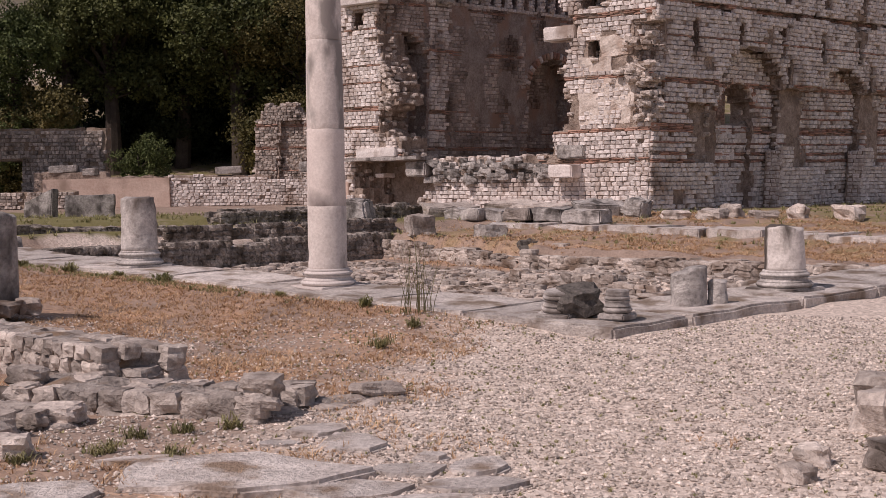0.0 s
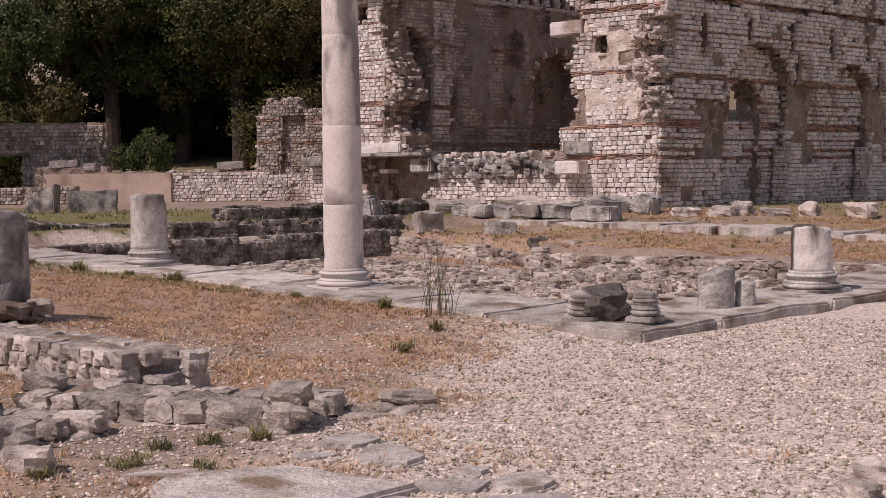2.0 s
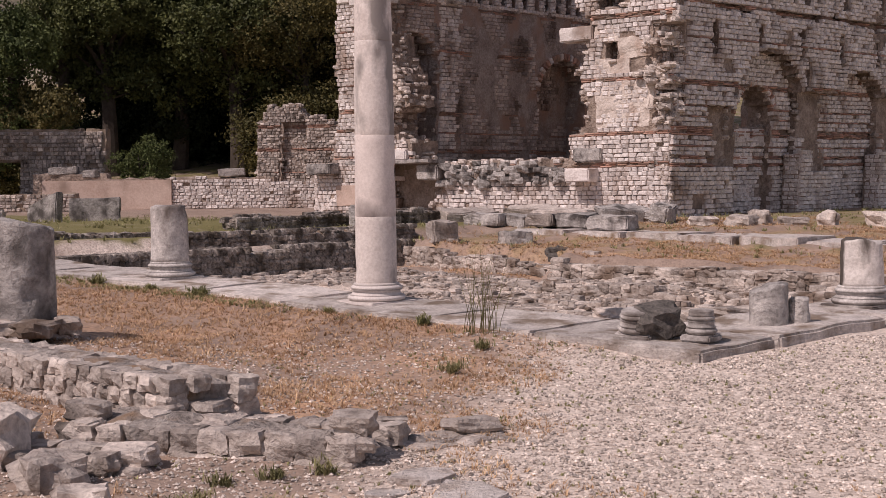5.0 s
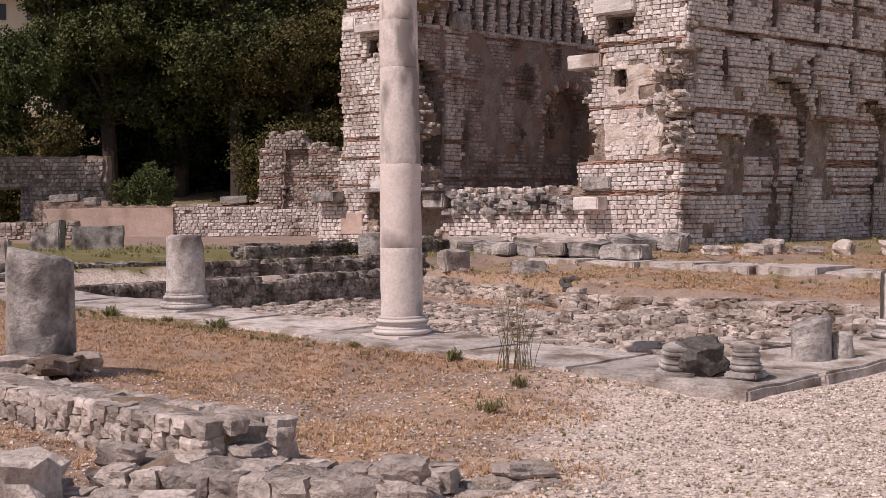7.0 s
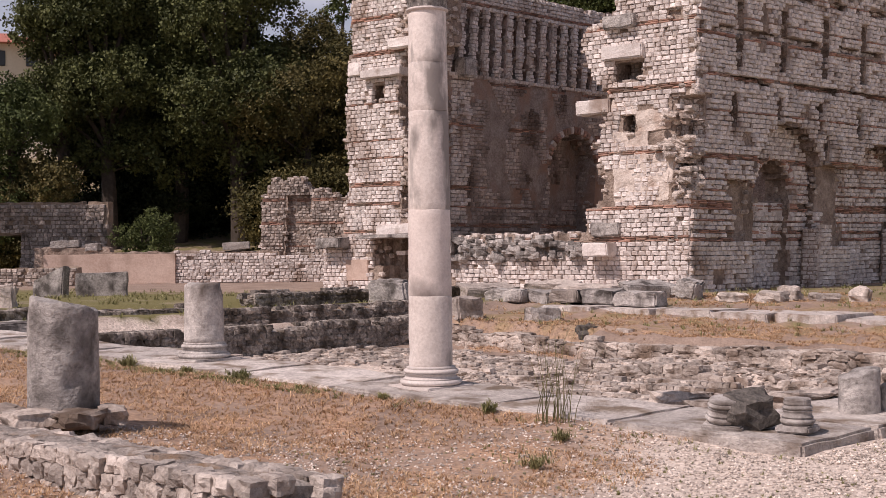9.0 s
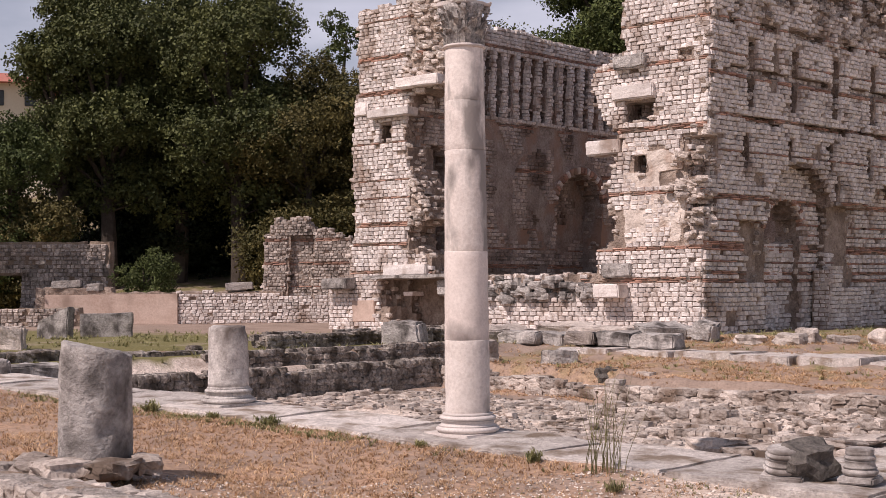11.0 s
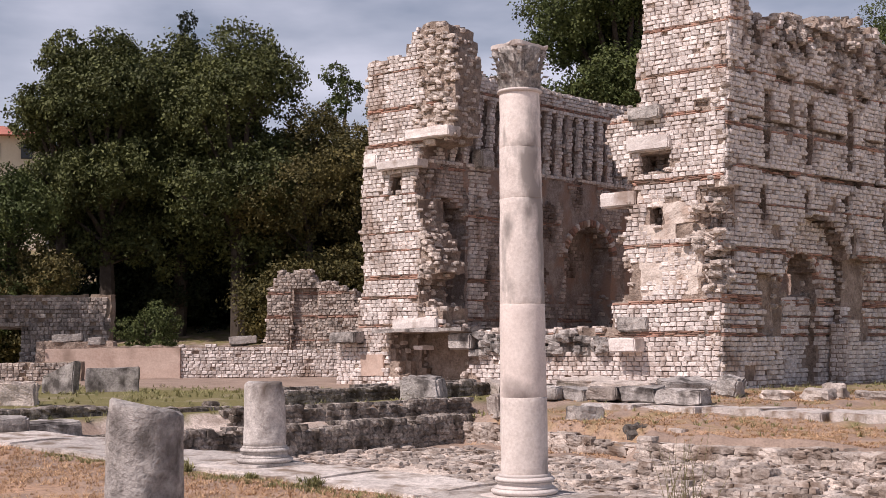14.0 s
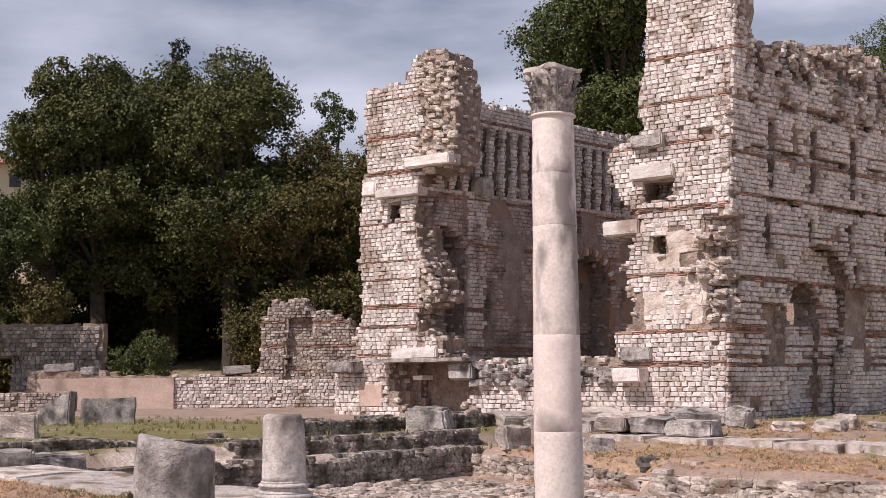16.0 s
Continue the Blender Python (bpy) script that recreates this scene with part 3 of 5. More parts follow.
# far end wall closes the hall; raised hall floor
END = wall_frame(*(np.array((6.3, 18.88)) + U[:2] * 18.5 + V[:2] * 1.0), DEG_V, -1)
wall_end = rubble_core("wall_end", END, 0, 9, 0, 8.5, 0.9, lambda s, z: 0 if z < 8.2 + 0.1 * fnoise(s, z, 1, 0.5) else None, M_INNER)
tagged(wall_end, "plain rubble wall closing the hall", "ruined wall", kind="structure")
hall = bmesh.new()
c0 = np.array((6.3, 18.88, 0)) + U * 0.9
quad = [c0 + V * 0.9, c0 + V * 11.5, c0 + V * 11.5 + U * 18, c0 + V * 0.9 + U * 18]
fa = hall.faces.new([hall.verts.new((p[0], p[1], 1.58)) for p in quad])
ext = bmesh.ops.extrude_face_region(hall, geom=[fa])
bmesh.ops.translate(hall, vec=(0, 0, -1.3), verts=[v for v in ext["geom"] if isinstance(v, bmesh.types.BMVert)])
bmesh.ops.recalc_face_normals(hall, faces=hall.faces)
floor = part("floor", hall, M_EARTHCORE, None)
tagged(floor, "raised earth floor inside the ruined hall", "floor", kind="structure")


# ---- brick rings of the arches ----
def arch_ring(fr, left, right, spring, rise, d, parent, thick=0.2, n=19):
    P, D, N = fr
    c, rad = (left + right) / 2, (right - left) / 2
    for i in range(n):
        t = math.pi * (i + 0.5) / n
        dx, dz = math.cos(t), math.sin(t)
        o = spot(fr, c + (rad + thick / 2) * dx, spring + (rise + thick / 2) * dz, d + 0.05)
        m = np.eye(4)
        side = D * -dz + np.array((0, 0, 1.0)) * dx
        out = D * dx + np.array((0, 0, 1.0)) * dz
        m[:3, 0], m[:3, 1], m[:3, 2], m[:3, 3] = side * (math.pi * rad / n * 0.8), N * 0.18, out * thick, o
        ob = new("voussoir", block_shared(i % 10, M_BRICK if i % 3 else M_BLOCK))
        ob.parent = parent
        ob.matrix_basis = Matrix(m.tolist())


for q in range(3):
    arch_ring(RIGHT, (3.3, 7.55, 11.7)[q], (4.95, 9.75, 13.9)[q], 2.75, (0.75, 1.12, 1.12)[q], 0.5, wall_right, 0.16, 23)
arch_ring(LEFT, 3.85, 6.2, 3.9, 1.05, 0.0, wall_left, 0.22, 23)


# ---- stone slabs, corbels and cornices on the building ----
def rough_block(name, size, m, mat, label, category, seed=0, cuts=2, wear=0.03, group="", parent=None, kind=""):
    """A squared block with worn, chipped edges."""
    bm = bmesh.new()
    bmesh.ops.create_cube(bm, size=1)
    bmesh.ops.scale(bm, vec=size, verts=bm.verts)
    bmesh.ops.bevel(bm, geom=bm.edges[:], offset=min(size) * 0.09, segments=2, affect="EDGES")
    bmesh.ops.subdivide_edges(bm, edges=[e for e in bm.edges if e.calc_length() > min(size) * 0.5], cuts=cuts, use_grid_fill=True)
    for v in bm.verts:
        p = v.co * 4 + Vector((seed * 3.7, seed, seed * 2.1))
        v.co += Vector((noise.noise(p), noise.noise(p + Vector((9, 0, 0))), noise.noise(p + Vector((0, 9, 0))))) * wear
        v.co += v.co.normalized() * noise.noise(p * 2.7) * wear * 0.5
    ob = part(name, bm, mat, parent)
    ob.matrix_basis = m
    if category:
        tagged(ob, label, category, group, kind)
    elif label:
        ob["label"] = label
    return ob


def on_wall(fr, s, z, d):
    P, D, N = fr
    c = spot(fr, s, z, d)
    m = np.eye(4)
    m[:3, 0], m[:3, 1], m[:3, 2], m[:3, 3] = D, N, (0, 0, 1), c
    return Matrix(m.tolist())


for k, (s, z, d, size, mat, name) in enumerate((
        (2.30, 1.22, -0.12, (0.72, 0.75, 0.34), M_BLOCK, "corbel"), (2.25, 1.72, 0.1, (0.8, 0.5, 0.34), M_GREY, "coping_block"),
        (1.95, 6.02, 0.1, (1.15, 0.55, 0.34), M_BLOCK, "lintel"), (2.05, 6.75, 0.1, (0.85, 0.7, 0.32), M_GREY, "coping_block"),
        (2.8, 4.75, 0.25, (1.0, 0.6, 0.36), M_BLOCK, "springer_block"),
        (9.75, 6.24, 0.0, (1.5, 0.5, 0.22), M_BLOCK, "lintel"), (8.7, 7.0, 0.0, (1.5, 0.6, 0.28), M_BLOCK, "lintel"),
        (10.9, 6.45, 0.15, (0.5, 0.5, 0.4), M_BLOCK, "projecting_block"),
        (9.0, 1.85, 0.1, (1.5, 0.5, 0.3), M_BLOCK, "coping_block"),
        (11.35, 1.5, -0.1, (0.95, 0.7, 0.3), M_GREY, "corbel"), (7.25, 1.35, -0.1, (0.75, 0.55, 0.42), M_GREY, "corbel"),
        (8.95, 1.2, 0.28, (0.3, 0.5, 0.12), M_BLOCK, "corbel"))):
    rough_block(name, size, on_wall(FRONT, s, z, d), mat, "", "", k, parent=wall_front)
ledge = Heap()
for k in range(190):
    v, f = LUMPS[rng.randrange(10)]
    q = rng.uniform(0.12, 0.34)
    s = rng.uniform(2.9, 7.0)
    sp = spot(FRONT, s, 1.0 + 0.62 * rng.random() * (0.75 + 0.4 * fnoise(s, 0, 4, 0.6)), rng.uniform(-0.08, 0.35))
    ledge.add((v * np.array((q * 1.4, q, q * 0.6))) @ rotz(rng.uniform(0, 6.3)).T + sp, f)
ledge.build("broken_ledge", M_GREY, wall_front)
rough_block("cornice", (3.1, 1.6, 0.1), on_wall(FRONT, 8.55, 1.66, 0.2), M_GREY, "dark overhanging stone cornice", "", 3, cuts=6, wear=0.03, parent=wall_front)
rough_block("springer_block", (0.55, 0.5, 0.55), on_wall(LEFT, -0.3, 6.55, -0.1), M_GREY, "", "", 8, parent=wall_left)
rough_block("plaster_patch", (0.85, 0.12, 0.6), on_wall(FRONT, 10.55, 0.72, 0.03), M_PLASTER, "pink plaster remnant", "", 4, wear=0.015, parent=wall_front)
for k, (s, z, w, h) in enumerate(((1.35, 2.72, 1.5, 0.7), (1.55, 3.25, 1.2, 0.5), (1.1, 4.3, 0.9, 0.5), (1.7, 3.75, 1.0, 0.6), (0.9, 3.1, 0.8, 0.7), (1.9, 4.7, 0.7, 0.4))):
    rough_block("plaster_patch", (w, 0.1, h), on_wall(FRONT, s, z, 0.045), M_CREAM, "", "", 30 + k, cuts=6, wear=0.05, parent=wall_front)
clump = Heap()
for s0, z0, rs, rz, count in ((0.42, 3.58, 0.5, 0.22, 90), (0.45, 4.32, 0.34, 0.16, 45), (0.15, 2.75, 0.25, 0.35, 40)):
    for k in range(count):
        v, f = LUMPS[rng.randrange(10)]
        q = rng.uniform(0.1, 0.24)
        sp = spot(FRONT, max(-0.12, s0 + rng.gauss(0, rs * 0.5)), z0 + rng.gauss(0, rz * 0.5), rng.uniform(-0.2, 0.3))
        clump.add((v * np.array((q * 1.3, q, q * 0.6))) @ rotz(rng.uniform(0, 6.3)).T + sp, f)
clump.build("projecting_rubble", M_EDGE, wall_front)
# pier stumps in front of the side wall
for c in range(4):
    s = 5.43 + c * 4.15
    stump = lambda q, z, s=s: 0 if s < q < s + (0.58 if z > 1.25 else 1.6) and z < 1.78 else None
    fr2 = (RIGHT[0] - RIGHT[2] * 0.12, RIGHT[1], RIGHT[2])
    ob = rubble_core("pier_stump", fr2, s, s + 1.62, -0.2, 1.8, 0.5, stump, M_CORE, jit=0.02, parent=wall_right)
    masonry(fr2, s, s + 1.62, 0.05, 1.78, stump, [], ob, gone=0.0)
    side = (spot(fr2, s, 0.2, 0.5) * np.array((1, 1, 0)), -RIGHT[2], RIGHT[1])
    masonry(side, 0.0, 0.5, 0.05, 1.78, lambda q, z: 0 if 0 < q < 0.5 and z < 1.75 else None, [], ob, gone=0.0)


# dressed slabs of the blocked doorway in the first bay
for s, z, w, h in ((3.75, 2.22, 0.8, 0.36), (4.6, 2.22, 0.72, 0.36), (3.85, 1.62, 0.9, 0.3), (3.8, 0.72, 0.85, 0.32)):
    p = spot(RIGHT, s + 0.15, z, 0.79)
    rough_block("stone_slab", (w, 0.16, h), pose(p[0], p[1], p[2], 0, 0, DEG_U), M_BLOCK, "", "", int(s * 40 + z * 9), cuts=1, wear=0.015, parent=wall_right)


# ---- low rubble walls ----
def low_wall(name, p0, p1, z0, z1, thick, mat, label, stone=0.2, own=0, bare=0.4, top_drop=0.0, course=0.13, ragged=0.06, seed=1):
    """A ruined low wall: earth core, courses of rough stones on both faces and along the top."""
    r = random.Random(seed)
    a, b = np.array(p0[:2]), np.array(p1[:2])
    length = float(np.linalg.norm(b - a))
    d = (b - a) / length
    n = np.array((-d[1], d[0]))
    ang = math.atan2(d[1], d[0])
    def top(q):
        return z1 - top_drop * q / length + ragged * noise.noise(Vector((q * 1.1, seed * 3.1, 0))) * 1.6
    bm = bmesh.new()
    steps = max(3, int(length / 0.12))
    rows = []
    for i in range(steps + 1):
        q = length * i / steps
        c = a + d * q
        w = thick / 2 - 0.045
        t = top(q) - 0.02
        rows.append([bm.verts.new((*(c + n * w * k), z0 - 0.15 if abs(k) > 1.5 else t - 0.05 * abs(k) ** 4 + 0.045 * noise.noise(Vector((q * 5.3, k * 2.1, seed)))))
                     if abs(k) < 1.5 else bm.verts.new((*(c + n * w * k / 2), z0 - 0.15)) for k in (-2, -1, -0.6, -0.2, 0.2, 0.6, 1, 2)])
    for i in range(steps):
        for j in range(7):
            bm.faces.new((rows[i][j], rows[i][j + 1], rows[i + 1][j + 1], rows[i + 1][j]))
    bm.faces.new(rows[0])
    bm.faces.new(rows[-1][::-1])
    bmesh.ops.recalc_face_normals(bm, faces=bm.faces)
    ob = part(name, bm, M_MORTAR, None)
    tagged(ob, label, "ruined wall", kind="structure")
    heap, singles = Heap(), 0
    def put(c, size, turn):
        nonlocal singles
        i = r.randrange(10)
        if singles < own:
            st = new("stone", lump_shared(i, mat))
            st.parent = ob
            st.matrix_basis = Matrix.LocRotScale(Vector(c), Euler((r.uniform(-0.12, 0.12), r.uniform(-0.12, 0.12), turn)), Vector(size))
            singles += 1
        else:
            v, f = LUMPS[i]
            heap.add((v * np.array(size)) @ rotz(turn).T + np.array(c), f)
    for side in (-1, 1):
        z = z0
        while z < z1 + ragged:
            h = course * r.uniform(0.8, 1.25)
            q = r.uniform(-0.05, 0.05)
            while q < length:
                w = stone * r.uniform(0.7, 1.25)
                if z + h < top(q) + 0.05:
                    c = a + d * (q + w / 2) + n * side * (thick / 2 - 0.075 + r.uniform(-0.015, 0.015))
                    put((c[0], c[1], z + h / 2), (w * 1.03, 0.15, h * 1.06), ang + r.uniform(-0.05, 0.05))
                q += w
            z += h
    q = 0.0
    while q < length:
        w = stone * r.uniform(0.7, 1.5)
        k = -thick / 2
        while k < thick / 2:
            e = stone * r.uniform(0.6, 1.3)
            c = a + d * (q + w / 2) + n * (k + e / 2)
            k += e
            if r.random() < bare:
                continue
            put((c[0], c[1], top(q) - 0.035 + r.uniform(-0.02, 0.015)), (w * 0.95, e * 0.95, course * r.uniform(0.5, 0.8)), ang + r.uniform(-0.5, 0.5))
        q += w
    for e0, sgn in ((a, -1), (b, 1)):
        z = z0
        while z < z1:
            c = e0 + n * r.uniform(-thick / 2, thick / 2) * 0.7
            put((c[0], c[1], z + 0.05), (stone, stone * 1.3, course), ang + 1.57)
            z += course
    heap.build("rubble_stones", mat, ob)
    return ob


def lw(name, a0, b0, a1, b1, *rest, **kw):
    return low_wall(name, at(a0, b0), at(a1, b1), *rest, **kw)


# foreground wall with a broken step
low_wall("foreground_wall", (-3.35, -2.3), (-0.78, -4.8), -0.28, 0.11, 0.62, M_RUIN, "low ruined wall of rough pale stones", stone=0.125, own=290, course=0.1, top_drop=0.03, bare=0.96, ragged=0.02, seed=3)
low_wall("foreground_wall", (-1.35, -5.02), (0.1, -5.5), -0.3, -0.06, 0.56, M_RUIN, "broken lower ledge of a ruined wall", stone=0.16, own=150, course=0.105, top_drop=0.01, bare=0.8, ragged=0.03, seed=4)
low_wall("foreground_wall", (0.12, -5.36), (0.72, -5.1), -0.3, -0.19, 0.36, M_RUIN, "last course of a ruined wall, sinking into gravel", stone=0.2, own=60, course=0.08, bare=0.7, ragged=0.05, seed=9)
low_wall("foreground_wall", (-2.5, -5.35), (-1.05, -5.75), -0.3, -0.12, 0.4, M_RUIN, "broken front course of a ruined wall", stone=0.18, own=100, course=0.09, bare=0.8, ragged=0.04, seed=12)
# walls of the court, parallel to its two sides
lw("court_wall", 1.6, 12.75, 9.85, 12.75, -0.42, 0.05, 0.42, M_SHADED_RUBBLE, "low rubble wall, its shaded face over the pit", stone=0.15, course=0.1, own=120, seed=21)
lw("court_wall", 9.85, 12.85, 9.6, 8.5, -0.68, -0.04, 0.5, M_PALE, "low wall of white squared stones", stone=0.2, course=0.11, own=200, top_drop=0.26, bare=0.35, seed=22)
lw("court_wall", 5.6, 13.5, 10.6, 13.5, 0.0, 0.28, 0.4, M_SHADED_RUBBLE, "stepped low rubble wall", stone=0.16, course=0.1, own=60, seed=23)
lw("court_wall", 7.6, 14.75, 13.6, 15.2, 0.22, 0.52, 0.4, M_SHADED_RUBBLE, "upper stepped rubble wall", stone=0.16, course=0.1, own=60, seed=24)
lw("court_wall", 1.2, 14.3, 6.0, 14.3, 0.1, 0.38, 0.5, M_SHADED_RUBBLE, "dark low wall with grass behind", stone=0.17, course=0.1, own=40, seed=25)
lw("court_wall", 7.6, 8.0, 7.4, 0.9, -0.72, -0.42, 0.5, M_PALE, "crumbled ledge of broken pale rock", stone=0.2, course=0.12, own=80, ragged=0.12, bare=0.45, seed=26)
lw("court_wall", 3.95, 3.6, 3.35, 1.0, -0.62, -0.26, 0.7, M_PALE, "low ridge of broken white rock behind the kerb", stone=0.3, course=0.13, own=60, ragged=0.14, bare=0.3, seed=29)
lw("court_wall", 4.6, 11.6, 5.2, 1.2, -0.72, -0.52, 0.6, M_PALE, "sunken course of broken pale stone", stone=0.13, course=0.08, own=60, ragged=0.1, bare=0.7, seed=30)
lw("court_wall", 6.3, 12.2, 6.5, 2.2, -0.7, -0.5, 0.5, M_PALE, "sunken course of broken pale stone", stone=0.12, course=0.08, own=60, ragged=0.1, bare=0.7, seed=31)
lw("court_wall", 8.85, 8.5, 9.7, 8.6, -0.55, -0.25, 0.35, M_PALE, "short broken return of a court wall", stone=0.2, course=0.11, own=20, bare=0.3, seed=32)
lw("court_wall", 8.8, 8.4, 8.55, 0.8, -0.52, -0.17, 0.4, M_PALE, "low ruined wall edging the dry grass", stone=0.2, course=0.11, own=100, bare=0.3, seed=27)
lw("court_wall", 2.6, 12.4, 3.3, 9.0, -0.5, -0.28, 0.4, M_RUIN, "crumbled cross wall in the pit", stone=0.15, course=0.1, own=20, seed=28)


# loose stones in the pit and by the walls
def boulder(x, y, size, mat, seed, label, z=None, turn=0.0, tilt=0.0, group="loose stones", cuts=3):
    bm = lump_mesh(seed, cuts, 0.22, 0.6)
    bmesh.ops.scale(bm, vec=size, verts=bm.verts)
    for v in bm.verts:
        v.co += v.co.normalized() * 0.06 * min(size) * noise.noise(v.co * 9 + Vector((seed, 0, 0)))
    ob = part("boulder", bm, mat, None)
    gz = ground_z(x, y) if z is None else z
    ob.matrix_basis = pose(x, y, gz + size[2] * 0.34, tilt, 0, turn)
    return tagged(ob, label, "stone", group)


for k, (x, y, s) in enumerate(((-1.85, -5.62, 0.5), (-1.3, -6.15, 0.28), (-2.2, -6.0, 0.4), (-1.7, -6.6, 0.36), (-1.05, -6.55, 0.2), (3.38, -6.25, 0.42), (3.62, -6.9, 0.5), (3.58, -5.6, 0.36), (3.1, -7.1, 0.24), (2.75, -6.9, 0.16), (2.6, -7.2, 0.14))):
    boulder(x, y, (s, s * 0.9, s * 0.62), M_RUIN, 60 + k, "rough pale boulder half sunk in the ground", turn=k * 47)
heap = Heap()
for k in range(24000):
    a, b = rng.uniform(1.5, 8.7), rng.uniform(0.9, 12.5)
    if fnoise(a, b, 5, 1.2) < -0.45 + 0.4 * rng.random() or rng.random() < 0.8 * sstep(4.2, 1.6, a):
        continue
    p = at(a, b)
    s = rng.choice((0.02, 0.025, 0.03, 0.035, 0.04, 0.045, 0.05, 0.055, 0.06, 0.09 if k % 3 else 0.14)) * rng.uniform(0.6, 1.2)
    v, f = LUMPS[rng.randrange(10)]
    heap.add((v * np.array((s * 1.5, s * 1.1, s * rng.uniform(0.3, 0.75)))) @ rotz(rng.uniform(0, 6)).T + np.array((p[0], p[1], ground_z(p[0], p[1]) + s * 0.08)), f)
tagged(heap.build("pit_rubble", M_PALE), "loose pale rubble on the floor of the pit", "rubble")
dark = boulder(*at(9.95, 9.45)[:2], (0.36, 0.32, 0.3), M_DARK, 90, "dark stone on the white court wall", z=-0.25)


# ---- stylobate: kerb slabs in an L ----
def slab(name, corners, z_top, thick, mat, label, seed, parent=None):
    bm = bmesh.new()
    c = sum((Vector(p) for p in corners), Vector((0, 0, 0))) / len(corners)
    f = bm.faces.new([bm.verts.new((p[0], p[1], p[2] - thick)) for p in corners])
    e = bmesh.ops.extrude_face_region(bm, geom=[f])
    bmesh.ops.translate(bm, vec=(0, 0, thick), verts=[v for v in e["geom"] if isinstance(v, bmesh.types.BMVert)])
    bmesh.ops.recalc_face_normals(bm, faces=bm.faces)
    bmesh.ops.bevel(bm, geom=[x for x in bm.edges], offset=min(0.02, thick * 0.25), segments=2, affect="EDGES")
    bmesh.ops.subdivide_edges(bm, edges=[x for x in bm.edges if x.calc_length() > 0.25], cuts=5, use_grid_fill=True)
    for v in bm.verts:
        v.co.z += 0.025 * noise.noise(v.co * 2.2 + Vector((seed, 0, 0)))
        v.co += Vector((noise.noise(v.co * 4 + Vector((seed, 3, 0))), noise.noise(v.co * 4 + Vector((3, seed, 0))), 0)) * 0.022
    ob = part(name, bm, mat, parent)
    if label:
        ob["label"] = label
    return ob


def styl_z(a, b):
    return -0.08 + 0.033 * b + 0.018 * a


stylobate = new("stylobate")
tagged(stylobate, "worn grey kerb of long stone slabs round the court", "kerb", kind="structure")
b = 0.0
k = 0
while b < 12.2:
    n = (1.5, 1.15, 1.7, 1.3)[k % 4]
    w0, w1 = (0.95, 1.05, 0.9, 1.0)[k % 4], (1.0, 0.92, 1.04, 0.95)[k % 4]
    q = [(0.0, b), (w0, b), (w1, b + n - 0.025), (0.0, b + n - 0.025)]
    slab("slab", [at(*p, styl_z(*p)) for p in q], 0, 0.3, M_SLAB, "", k, stylobate)
    b += n
    k += 1
a = 1.02
while a < 8.5:
    n = (1.6, 1.3, 1.45)[k % 3]
    q = [(a, 0.0), (a + n - 0.025, 0.0), (a + n - 0.025, 1.0), (a, 0.96)]
    slab("slab", [at(*p, styl_z(*p)) for p in q], 0, 0.3, M_SLAB, "", k, stylobate)
    a += n
    k += 1
# paved strip along the slabs near the hall
paving = new("pavement")
tagged(paving, "row of worn paving slabs before the hall", "pavement", kind="structure")
for k in range(12):
    a0, b0 = 12.0 + 0.08 * (k % 3), 11.0 - k * 1.15
    q = [(a0, b0), (a0 + 1.2, b0), (a0 + 1.25, b0 + 1.1), (a0 + 0.05, b0 + 1.1)]
    mid = at(a0 + 0.6, b0 + 0.55)
    slab("slab", [at(*p, ground_z(mid.x, mid.y) + 0.05 + 0.01 * (k % 2)) for p in q], 0, 0.26, M_FLAG, "", 40 + k, paving)
# flagstones in the foreground
FLAGS = ((0.12, -7.0, 0.55, 0.35), (0.63, -7.26, 0.28, 0.2), (0.4, -6.02, 0.16, 0.17), (0.6, -6.36, 0.19, 0.19), (0.9, -6.93, 0.18, 0.16), (-0.36, -6.72, 0.26, 0.12), (-0.72, -7.3, 0.3, 0.18),
         (1.2, -6.9, 0.15, 0.16), (1.0, -6.7, 0.09, 0.06), (1.2, -7.25, 0.26, 0.14), (0.25, -7.75, 0.48, 0.3), (0.95, -7.62, 0.28, 0.16), (-0.4, -7.72, 0.28, 0.2), (0.25, -6.32, 0.12, 0.1))
flagstones = new("paving")
tagged(flagstones, "sunken broken flagstones in dry earth", "paving", kind="structure")
for k, (x, y, rx, ry) in enumerate(FLAGS):
    rr = random.Random(300 + k)
    m = rr.choice((6, 7, 8))
    z = max(ground_z(x + i * rx * 0.6, y + j * ry * 0.6) for i in (-1, 0, 1) for j in (-1, 0, 1)) + 0.02
    pts = [(x + rx * 1.08 * math.cos(6.283 * (i + rr.uniform(-0.3, 0.3)) / m) * rr.uniform(0.9, 1.1), y + ry * 1.08 * math.sin(6.283 * (i + rr.uniform(-0.3, 0.3)) / m) * rr.uniform(0.9, 1.1), z) for i in range(m)]
    slab("flagstone", pts, 0, 0.1, M_FLAG, "", 70 + k, flagstones)


